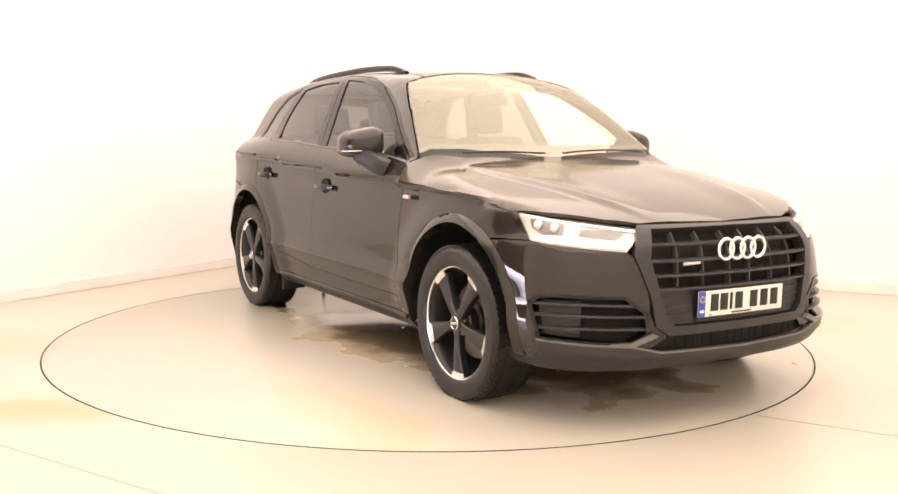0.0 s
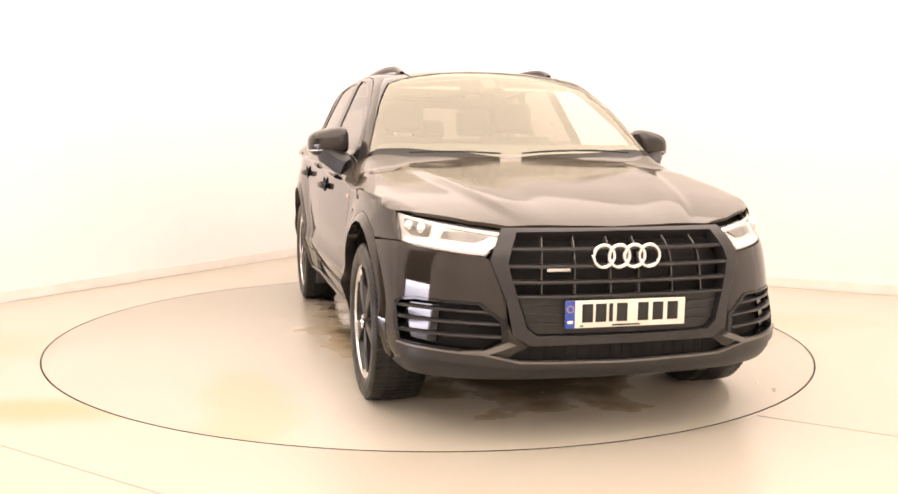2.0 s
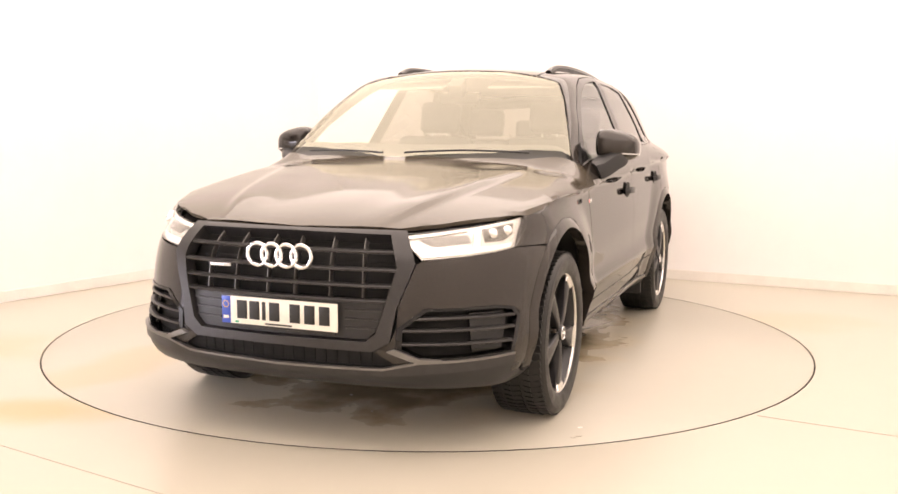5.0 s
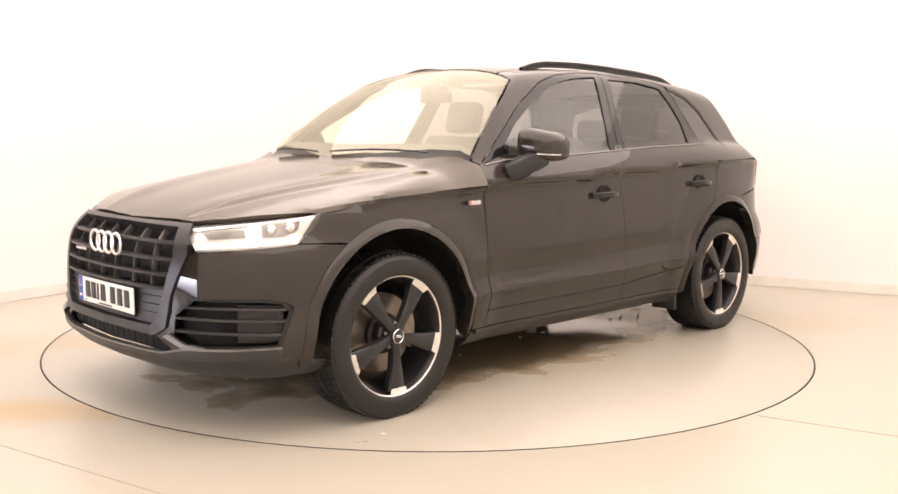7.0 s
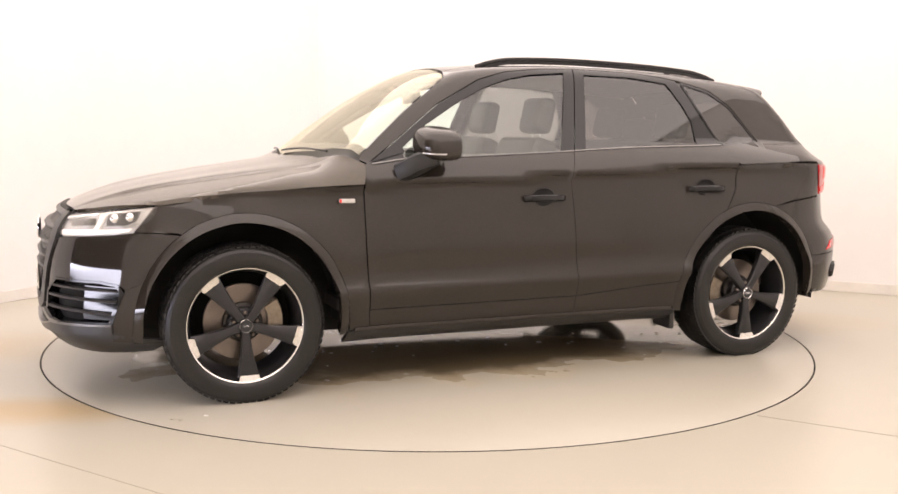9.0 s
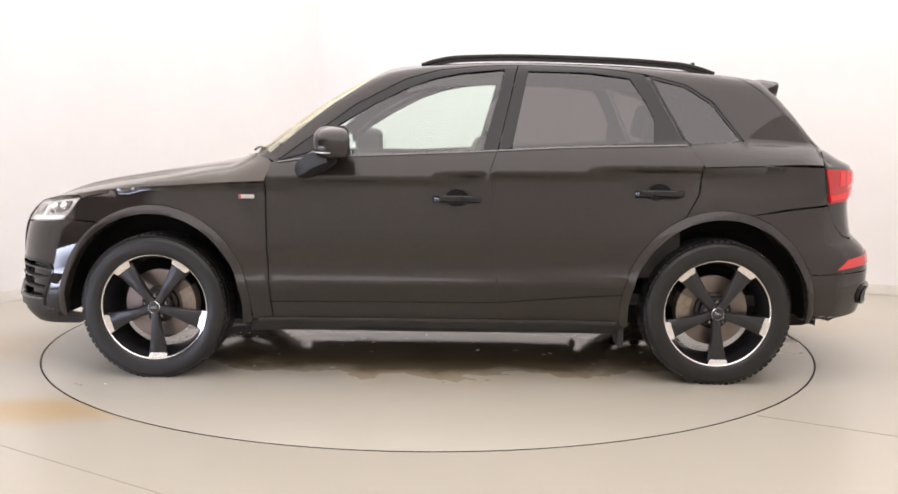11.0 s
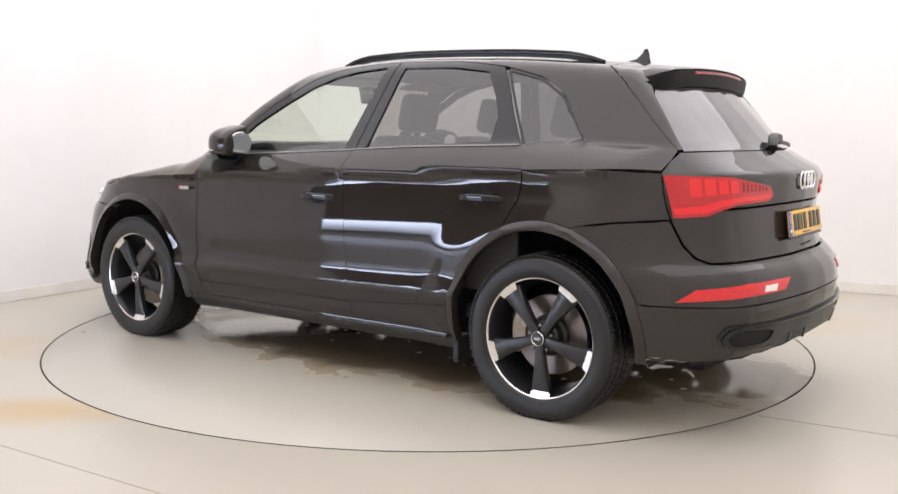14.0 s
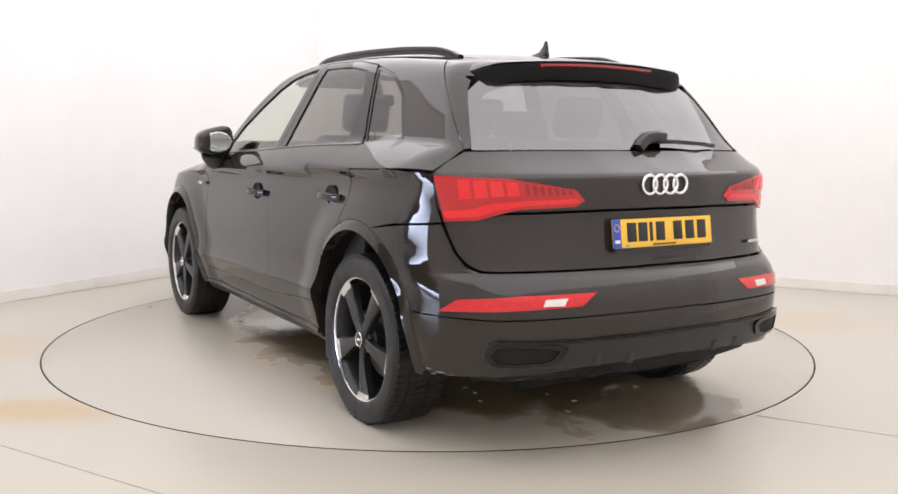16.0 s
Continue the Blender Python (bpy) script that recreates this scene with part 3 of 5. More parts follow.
    for hx, hz, owner in ((-0.097, 0.921, door), (-1.092, 0.957, rear)):
        q = laid("side", [(hx, hz)], s)[0][0]
        # no hollow here: a near-black disc gives the handle recess its shade
        cup = lathe([(0.001, 0), (0.036, 0.0), (0.043, 0.004), (0.046, 0.0005)], 28)
        bmesh.ops.scale(cup, vec=(1.30, s, 0.98), verts=cup.verts)
        bmesh.ops.translate(cup, vec=(q[0], q[1] + s * 0.0045, q[2] + 0.004), verts=cup.verts)
        part("handle_cup_shade", cup, DARK, owner, "black disc for the shaded recess behind the handle")
        path = [(hx + 0.112 - 0.224 * i / 12, q[1] + s * (0.008 + 0.034 * math.sin(math.pi * i / 12) ** 0.45), hz - 0.003 + 0.004 * math.sin(math.pi * i / 12)) for i in range(13)]
        part("door_handle", tube(path, 0.022, 0.032), GLOSSY, owner, "black pull handle")
    # wheel arch lips
    for cx, a0, a1 in ((1.418, -5, 188), (-1.40, -8, 185)):
        ring = arch(cx, 0.447, 0.474, a0, a1, 44) + arch(cx, 0.487, 0.517, a1, a0, 44)
        panel("arch_lip", "side", ring, PAINT, car, s, lift=0.0005, depth=0.05, gap=0, step=0.5, hump=lambda uv, c=cx: 0.015 * np.clip((1.088 - np.hypot((uv[:, 0] - c) / 0.447, (uv[:, 1] - 0.357) / 0.474)) / 0.088, 0, 1) ** 0.7, label="flared black wheel arch lip")
        bm = lathe([(0.02, 0.52), (0.50, 0.52), (0.50, 0.885)], 48)
        bmesh.ops.translate(bm, vec=(cx, 0, 0.357), verts=bm.verts)
        bmesh.ops.bisect_plane(bm, geom=bm.verts[:] + bm.edges[:] + bm.faces[:], plane_co=(0, 0, 0.30), plane_no=(0, 0, -1), clear_outer=True)
        bmesh.ops.scale(bm, vec=(1, s, 1), verts=bm.verts)
        part("arch_liner", bm, DARK, car, "black felt wheel arch liner")

# front end
GRILLE_IN = [(0, 0.845), (20.0, 0.842), (21.2, 0.73), (17.85, 0.48), (16.1, 0.447), (0, 0.445)]
SURROUND = [(0, 0.855), (22.8, 0.857), (24.2, 0.745), (21.2, 0.58), (20.1, 0.447), (17.2, 0.409), (0, 0.411)] + GRILLE_IN[::-1]
LAMP_OUT = [(21.6, 0.851), (33.8, 0.882), (47.6, 0.912), (46.9, 0.860), (43.8, 0.795), (39.9, 0.784), (25.2, 0.759)]
FOG = [(21.2, 0.50), (25.6, 0.577), (38, 0.580), (41.8, 0.567), (43.1, 0.53), (41.3, 0.392), (25, 0.376), (20.9, 0.415)]
edge_hi = wrap("nose", arch(1.418, 0.488, 0.518, 55, 24, 6))
edge_lo = wrap("nose", arch(1.418, 0.488, 0.518, 24, -6, 5))
for s in SIDES:
    panel("bumper_cheek", "nose", [(24.3, 0.742), (25.3, 0.755), (39.9, 0.782), (43.6, 0.7915), (48, 0.789)] + edge_hi + [(43.1, 0.545), (41.8, 0.567), (38, 0.580), (25.6, 0.577), (21.2, 0.50), (21.3, 0.58)],
          PAINT, car, s, gap=0.0008, label="black front bumper corner")
    panel("bumper_corner", "nose", [(43.1, 0.545)] + edge_lo + [(50, 0.30), (41.0, 0.315), (41.3, 0.392), (43.1, 0.53)], PAINT, car, s, gap=0.0004)
    panel("bumper_web", "nose", [(20.1, 0.447), (21.1, 0.50), (20.9, 0.415), (24.9, 0.376), (21.6, 0.352), (17.5, 0.405)], PAINT, car, s, gap=0.0004)
    lip = panel("bumper_lip", "nose", [(0, 0.337), (19, 0.343), (24.9, 0.374), (41.3, 0.390), (41.2, 0.352), (26, 0.330), (19, 0.318), (0, 0.312)], GRAPHITE, car, s, lift=0.012, gap=0, depth=0.03, label="grey lower lip of the front bumper")
    panel("lip_blade", "nose", [(0, 0.340), (19, 0.347), (24.9, 0.378), (41.2, 0.394), (41.2, 0.387), (24.9, 0.369), (19, 0.339), (0, 0.332)], SATIN, car, s, lift=0.016, gap=0, depth=0.02, label="satin blade along the lower lip")
    panel("blade_tip", "nose", [(19.6, 0.412), (20.9, 0.424), (24.9, 0.389), (28.5, 0.386), (28.5, 0.379), (24.5, 0.371)], SATIN, car, s, lift=0.017, gap=0, depth=0.02, label="satin silver tip of the bumper blade")
    panel("bumper_base", "nose", [(0, 0.318), (19, 0.322), (41, 0.352), (50, 0.305), (46, 0.262), (26, 0.255), (0, 0.255)], PLASTIC, car, s, gap=0, label="black plastic base of the front bumper")
    panel("grille_surround", "nose", SURROUND, GRAPHITE, car, s, lift=0.010, gap=0, depth=0.05, label="dark grey single-frame grille surround")
    # side intakes
    intake = panel("side_intake", "nose", FOG, DARK, car, s, lift=-0.05, gap=-0.004, depth=0, label="black side air intake")
    panel("intake_frame", "nose", FOG + [FOG[0]] + [(22.2, 0.50)] + [(22.0, 0.422), (25.4, 0.386), (40.6, 0.402), (42.3, 0.53), (41.2, 0.558), (37.8, 0.570), (26.1, 0.568), (22.2, 0.5005)], GLOSSY, intake, s, lift=0.004, gap=0, depth=0.05)
    for z, a0, a1 in ((0.538, 23.6, 42.0), (0.492, 22.0, 42.4), (0.440, 22.0, 41.8)):
        P, N = laid("nose", [(a0 + (a1 - a0) * i / 14, z + 0.004 * math.sin(i / 14 * 3)) for i in range(15)], s, -0.012)
        part("intake_slat", tube(P, 0.030, 0.013), GRAPHITE, intake, "dark slat across the intake")
    panel("intake_blank", "nose", [(33.5, 0.556), (41.5, 0.552), (41.5, 0.41), (33.8, 0.405)], GLOSSY, intake, s, lift=-0.03, gap=0, depth=0.01)
    # headlamp: reflector bowl, light guides, dark bezels, clear cover
    lamp = panel("headlamp", "nose", LAMP_OUT, LENS, car, s, lift=-0.012, gap=0.003, depth=0.03, label="clear headlamp with white light guides")
    panel("bezel", "nose", [(24.8, 0.838), (29.5, 0.848), (33.6, 0.850), (34.2, 0.822), (27.2, 0.811)], LAMPDARK, lamp, s, lift=-0.007, gap=0, depth=0.006)
    panel("bezel", "nose", [(36.6, 0.872), (43.8, 0.886), (43.3, 0.845), (41.0, 0.822), (37.0, 0.820)], LAMPDARK, lamp, s, lift=-0.007, gap=0, depth=0.006)
    for a, z in ((38.6, 0.850), (41.9, 0.858)):
        q = laid("nose", [(a, z)], s, -0.004)
        bm = bmesh.new()
        bmesh.ops.create_uvsphere(bm, u_segments=16, v_segments=8, radius=0.021, matrix=Matrix.Translation(Vector(q[0][0])))
        part("projector", bm, CHROME, lamp, "round projector lens")
    panel("light_guide", "nose", [(24.2, 0.790), (25.4, 0.768), (39.3, 0.790), (42.2, 0.798), (42.8, 0.812), (39.0, 0.806), (35.6, 0.803), (36.2, 0.862), (34.9, 0.862), (34.4, 0.804)], DRL, lamp, s, lift=-0.004, gap=0, depth=0.008, label="white angled daytime light guide")
    panel("light_guide", "nose", [(22.6, 0.846), (33.8, 0.874), (33.8, 0.866), (23.4, 0.838)], DRL, lamp, s, lift=-0.004, gap=0, depth=0.008)
    panel("lens_cover", "nose", LAMP_OUT, LAMPGLASS, lamp, s, lift=0.002, gap=0.003, depth=0, label="clear lamp cover").visible_shadow = False

grille = tagged(new("grille"), "black grille with horizontal and upright bars")
grille.parent = car
panel("grille_mesh", "nose", both_sides(GRILLE_IN, "nose"), DARK, grille, lift=-0.055, gap=-0.01, depth=0)
edge_a = curve((0.445, 16.0), (0.48, 17.8), (0.73, 21.1), (0.842, 20.0))
for z, thick in ((0.792, 0.015), (0.722, 0.015), (0.660, 0.015), (0.602, 0.015)):
    am = float(edge_a(z))
    P, N = laid("nose", [(-am + 2 * am * i / 24, z) for i in range(25)], 1, -0.012)
    part("grille_bar", tube(P, 0.040, thick), GRAPHITE, grille, "dark horizontal grille bar")
for a in (2.75, 9.4, 15.4):
    for s in SIDES:
        P, N = laid("nose", [(a, 0.60 + (0.842 - 0.60) * i / 8) for i in range(9)], s, -0.024)
        part("grille_upright", tube(P, 0.005, 0.03, (1, 0, 0)), SATIN, grille)
panel("plate_carrier", "nose", both_sides([(0, 0.598), (19.2, 0.598), (17.7, 0.485), (16.0, 0.452), (0, 0.450)], "nose"), PLASTIC, grille, lift=-0.014, gap=0, label="black ribbed number plate carrier")
for z, w in ((0.565, 18.6), (0.53, 18.1), (0.495, 17.6)):
    for s in SIDES:
        P, N = laid("nose", [(12.3 + (w - 12.3) * i / 5, z) for i in range(6)], s, -0.012)
        part("carrier_rib", tube(P, 0.012, 0.008), GRAPHITE, grille)
panel("lower_intake", "nose", both_sides([(0, 0.407), (17.4, 0.406), (21.4, 0.356), (19, 0.345), (0, 0.338)], "nose"), DARK, car, lift=-0.03, gap=-0.004, depth=0, label="black lower intake")
for i in range(-8, 9):
    P, N = laid("nose", [(abs(i) * 2.1, 0.345), (abs(i) * 2.1, 0.375), (abs(i) * 2.1, 0.402)], 1 if i >= 0 else -1, -0.035)
    part("intake_rib", tube(P, 0.005, 0.016, (1, 0, 0)), DARK, car)


def rings(name, centre, radius, step_y, thick, parent, out):
    """Four linked rings in a row."""
    group_bm = bmesh.new()
    for k in range(4):
        y = centre[1] + (k - 1.5) * step_y
        vs = []
        for i in range(36):
            a = 2 * math.pi * i / 36
            row = []
            for j in range(8):
                b = 2 * math.pi * j / 8
                r = radius + thick * math.cos(b)
                row.append(group_bm.verts.new((centre[0] + out * (thick * 0.7 * math.sin(b)) - out * abs(y - centre[1]) * 0.03, y + r * math.cos(a), centre[2] + r * math.sin(a))))
            vs.append(row)
        for i in range(36):
            for j in range(8):
                group_bm.faces.new((vs[i][j], vs[(i + 1) % 36][j], vs[(i + 1) % 36][(j + 1) % 8], vs[i][(j + 1) % 8]))
    return part(name, group_bm, CHROME, parent, "four linked chrome rings")


rings("ring_emblem", (2.296, 0, 0.759), 0.044, 0.0655, 0.0075, grille, 1)
part("grille_badge", block(2.276, -0.282, 0.707, 0.006, 0.098, 0.013, 0.002), SILVER, grille, "slim silver badge, lettering as a plain bar")


def number_plate(name, x, z, tilt, face, out, blue_side):
    """A plate with its characters as plain bars."""
    holder = tagged(new(name), ("white" if face is WHITEPLATE else "yellow") + " number plate with dark bars and a blue band")
    holder.parent = car
    holder.matrix_local = pose(x, 0, z, 0, tilt, 0)
    part("plate_sheet", block(0, 0, 0, 0.006, 0.520, 0.111, 0.003), face, holder)
    part("blue_band", block(out * 0.0025, blue_side * 0.240, 0, 0.004, 0.040, 0.110, 0.001), BLUE, holder, "blue band")
    part("band_mark", block(out * 0.005, blue_side * 0.240, -0.030, 0.002, 0.024, 0.012, 0.0005), WHITEPLATE, holder)
    bm = bmesh.new()
    for k in range(12):
        a = 2 * math.pi * k / 12
        bmesh.ops.create_cube(bm, size=0.0034, matrix=Matrix.Translation((out * 0.005, blue_side * 0.240 + 0.013 * math.cos(a), 0.022 + 0.013 * math.sin(a))))
    part("band_stars", bm, YELLOW, holder, sharp=0)
    spots = [0.178, 0.121, 0.078, 0.030, -0.062, -0.127, -0.192]
    for i, q in enumerate(spots):
        part("character_bar", block(out * 0.0038, blue_side * q - blue_side * 0.012, 0.004, 0.003, 0.016 if i == 2 else 0.046, 0.074, 0.001), INK, holder)
    part("small_print", block(out * 0.0038, 0.0, -0.047, 0.003, 0.12, 0.006, 0.0005), INK, holder)
    part("green_mark", block(out * 0.0038, blue_side * 0.19, -0.047, 0.003, 0.016, 0.007, 0.0005), GREENISH, holder)
    part("plate_foot", block(-out * 0.004, 0, -0.060, 0.008, 0.50, 0.016, 0.002), INK, holder, "dark plate holder strip")
    return holder


number_plate("front_plate", 2.300, 0.531, 1.0, WHITEPLATE, 1, -1)

# rear end
TAIL_LAMP = [(43.0, 1.083), (30.5, 1.075), (18.6, 1.032), (16.8, 0.992), (18.5, 0.968), (28.5, 0.959), (32.2, 0.939), (35.0, 0.918), (40.9, 0.909)]
GATE_TOP = [(0, 1.176), (10, 1.176), (25, 1.175), (38, 1.170), (40.7, 1.136), (43.2, 1.090), (42.8, 1.03), (42.1, 0.955), (30, 0.948), (13, 0.956), (0, 0.958)]
GATE_LOW = [(0, 0.948), (13, 0.947), (30, 0.939), (42.0, 0.947), (41.1, 0.90), (38.9, 0.80), (36.8, 0.752), (34.4, 0.733), (19, 0.735), (0, 0.740)]
gate = panel("tailgate", "tail", both_sides(GATE_TOP, "tail"), PAINT, car, label="closed black tailgate")
panel("tailgate_lower", "tail", both_sides(GATE_LOW, "tail"), PAINT, gate, lift=-0.008, label="lower tailgate skin")
panel("rear_window", "tail", both_sides([(0, 1.182), (10, 1.182), (25, 1.181), (36.8, 1.178), (37.8, 1.30), (38.8, 1.41), (36, 1.46), (20, 1.49), (0, 1.50)], "tail"), REARGLASS, gate, lift=-0.004, gap=0, depth=0, label="smoked rear window").visible_shadow = False
edge_a2 = wrap("tail", arch(-1.40, 0.488, 0.518, 107, 151, 8))
edge_b2 = wrap("tail", arch(-1.40, 0.488, 0.518, 152, 186, 6))
rear_upper = [(0, 0.732), (19, 0.727), (34.6, 0.725), (37.2, 0.746), (39.3, 0.797), (41.5, 0.897), (50, 0.882)] + edge_a2 + [(46.8, 0.560), (32, 0.562), (9.5, 0.575), (0, 0.578)]
rear_lower = [(0, 0.575), (9.5, 0.572), (32, 0.559), (46.8, 0.557)] + edge_b2 + [(47.5, 0.335), (40, 0.330), (34.9, 0.338), (20.5, 0.360), (8, 0.392), (0, 0.400)]
rear_bumper = panel("rear_bumper", "tail", both_sides(rear_upper, "tail"), PAINT, car, gap=0.0012, label="black rear bumper with two red reflectors")
panel("bumper_skirt", "tail", both_sides(rear_lower, "tail"), PAINT, rear_bumper, gap=0.0012, label="lower rear bumper skirt, scuffed at one corner")
panel("diffuser", "tail", both_sides([(0, 0.492), (21.4, 0.482), (32.0, 0.487), (33.5, 0.470), (34.1, 0.433), (33.2, 0.398), (30.6, 0.385), (19.5, 0.376), (8, 0.388), (0, 0.396)], "tail"), PLASTIC, rear_bumper, lift=0.010, gap=0, depth=0.03, label="black textured diffuser band")
panel("diffuser_edge", "tail", both_sides([(0, 0.492), (21.4, 0.482), (32.0, 0.487), (31.8, 0.480), (21.4, 0.474), (0, 0.484)], "tail"), GLOSSY, rear_bumper, lift=0.017, gap=0, depth=0.01, label="gloss black edge over the diffuser")
for a in (-15.5, -9.5, 9.5, 15.5):
    P, N = laid("tail", [(abs(a), 0.420), (abs(a), 0.40), (abs(a), 0.380)], 1 if a > 0 else -1, 0.008)
    part("diffuser_fin", tube(P, 0.032, 0.012, (1, 0, 0)), PLASTIC, rear_bumper, "black diffuser fin")
for s in SIDES:
    frame_pts = [(38.2, 1.178), (39.6, 1.235), (41.2, 1.30), (43.0, 1.38), (45.0, 1.455), (42, 1.492), (38.3, 1.45), (38.8, 1.41), (37.8, 1.30), (36.9, 1.182)]
    panel("gate_pillar", "tail", frame_pts, PAINT, gate, s, gap=0.001, label="black tailgate side frame")
    lamp = panel("tail_lamp", "tail", TAIL_LAMP, RED, car, s, lift=0.005, gap=0.001, depth=0.02, label="red wrap-round tail lamp with bright light guides")
    panel("light_guide", "tail", [(40.6, 0.924), (41.2, 0.948), (36.4, 0.960), (33.0, 0.983), (28.0, 0.992), (18.6, 1.000), (18.0, 0.984), (28.0, 0.973), (32.4, 0.955), (35.4, 0.932)], REDBRIGHT, lamp, s, lift=0.008, gap=0, depth=0.004, label="bright red angled light guide")
    for a0, a1, top, low in ((38.6, 36.6, 1.068, 1.000), (36.0, 34.0, 1.066, 1.005), (33.4, 31.4, 1.063, 1.010), (30.8, 29.0, 1.060, 1.012)):
        panel("lamp_rib", "tail", [(a0, top), (a1, top), (a1 - 0.5, low), (a0 - 0.4, low - 0.004)], REDBRIGHT, lamp, s, lift=0.007, gap=0, depth=0.003)
    for i in range(7):
        a = 27.6 - i * 1.25
        panel("lamp_slat", "tail", [(a, 1.055 - i * 0.004), (a - 0.55, 1.054 - i * 0.004), (a - 0.85, 1.014), (a - 0.3, 1.013)], REDDARK, lamp, s, lift=0.007, gap=0, depth=0.003)
    refl = panel("reflector", "tail", [(41.2, 0.580), (38.0, 0.630), (28.6, 0.650), (16.0, 0.654), (18.5, 0.609), (28.6, 0.600)], REFLEX, rear_bumper, s, lift=0.004, gap=0, depth=0.01, label="long red bumper reflector")
    panel("reversing_lamp", "tail", [(24.6, 0.636), (21.0, 0.638), (21.6, 0.612), (25.0, 0.612)], CLEARLENS, rear_bumper, s, lift=0.006, gap=0, depth=0.003, label="small clear reversing lamp")
    ring_out = soften([(20.6, 0.470), (31.9, 0.482), (33.7, 0.440), (33.0, 0.402), (30.8, 0.390), (22.4, 0.396)], 1, 0.2)
    ring_in = soften([(22.0, 0.459), (31.3, 0.470), (32.7, 0.437), (32.1, 0.411), (30.6, 0.402), (23.5, 0.408)], 1, 0.2)
    panel("exhaust_trim", "tail", ring_out + [ring_out[0], ring_in[0]] + ring_in[:0:-1] + [(ring_in[0][0], ring_in[0][1] - 0.0005)], GLOSSY, rear_bumper, s, lift=0.019, gap=0, depth=0.012, label="gloss black exhaust trim")
    panel("trim_slot", "tail", ring_in, DARK, rear_bumper, s, lift=0.0125, gap=0, depth=0.004)
for a, z, w, h in ((46.5, 0.352, 1.6, 0.004), (44.6, 0.343, 2.2, 0.003), (42.4, 0.337, 2.6, 0.004), (45.2, 0.330, 1.2, 0.005), (40.2, 0.333, 1.8, 0.003), (43.2, 0.326, 1.5, 0.003), (46.8, 0.372, 1.0, 0.006)):
    panel("scuff", "tail", [(a, z), (a - w * 0.6, z + h * 0.3), (a - w, z + h), (a - w * 0.5, z + h * 1.3)], SCUFF, rear_bumper, 1, lift=0.0012, gap=0, depth=0, label="pale scuffed scratch")
rings("ring_emblem", (-2.252, 0, 1.048), 0.036, 0.053, 0.006, gate, -1)
part("tailgate_badge", block(-2.168, -0.600, 0.790, 0.006, 0.085, 0.013, 0.002, turn=(0, 0, 17)), SILVER, gate, "small silver badge, lettering as a plain bar")
number_plate("rear_plate", -2.248, 0.862, 8.0, YELLOW, -1, 1)
panel("gate_slot", "tail", [(-5.3, 0.767), (2.4, 0.762), (2.0, 0.757), (-4.9, 0.760)], DARK, gate, lift=-0.004, gap=0, depth=0.003)

# roof spoiler: painted top, gloss black rear face with deeper ends, high brake lamp
def spoiler_skin(name, profile, half, mat, label):
    vs, fs, ny = [], [], 32
    for i in range(ny + 1):
        y = -half + 2 * half * i / ny
        k = abs(y) / half
        zt = float(top_line(-1.68)) - float(top_crown(-1.68)) * (y / 0.8) ** 2
        ze = 1.546 - 0.030 * k ** 2 - 0.028 * max(0, (k - 0.8) / 0.2) ** 2
        xe = -1.835 + 0.060 * k ** 2 + 0.075 * max(0, (k - 0.82) / 0.18) ** 2
        fin = min(1, max(0, (k - 0.72) / 0.12))
        vs += [(x, y, z) for x, z in profile(xe, ze, zt, fin)]
    w = len(vs) // (ny + 1)
    for i in range(ny):
        for q in range(w - 1):
            fs.append((i * w + q, i * w + q + 1, (i + 1) * w + q + 1, (i + 1) * w + q))
    fs += [tuple(range(w)), tuple(range(ny * w, ny * w + w))]
    return part(name, from_lists(vs, fs), mat, gate, label)


panel("gate_top", "hoop", both_sides([(-1.584, 0), (-1.574, 16), (-1.545, 32.4), (-1.543, 40), (GATE_SIDE[0][0] - 0.004, GATE_SIDE[0][1]), (-1.70, 46.5), (-1.745, 40), (-1.765, 20), (-1.765, 0)], "hoop"), PAINT, gate, gap=0.001, label="black top edge of the tailgate")
spoiler_skin("roof_spoiler", lambda xe, ze, zt, fin: [(-1.68, zt - 0.045), (xe + 0.08, ze + 0.012), (xe + 0.02, ze + 0.004), (xe + 0.002, ze - 0.002), (xe + 0.03, ze - 0.012), (-1.68, zt - 0.08)], 0.575, PAINT, "black roof spoiler")
spoiler_skin("spoiler_face", lambda xe, ze, zt, fin: [(xe + 0.010, ze - 0.006), (xe + 0.001, ze - 0.012), (xe + 0.004, ze - 0.040), (xe + 0.018, ze - 0.078 - 0.014 * fin), (xe + 0.045, ze - 0.092 - 0.022 * fin), (xe + 0.10, ze - 0.086 - 0.02 * fin), (xe + 0.12, ze - 0.03)], 0.578, SPOILERBLACK, "gloss black rear face of the spoiler")
part("brake_lamp", tube([(-1.836 + 0.060 * (abs(y) / 0.578) ** 2, y, 1.526 - 0.03 * (abs(y) / 0.578) ** 2) for y in np.linspace(-0.30, 0.30, 11)], 0.006, 0.012), REDDARK, gate, "slim dark red high brake lamp")
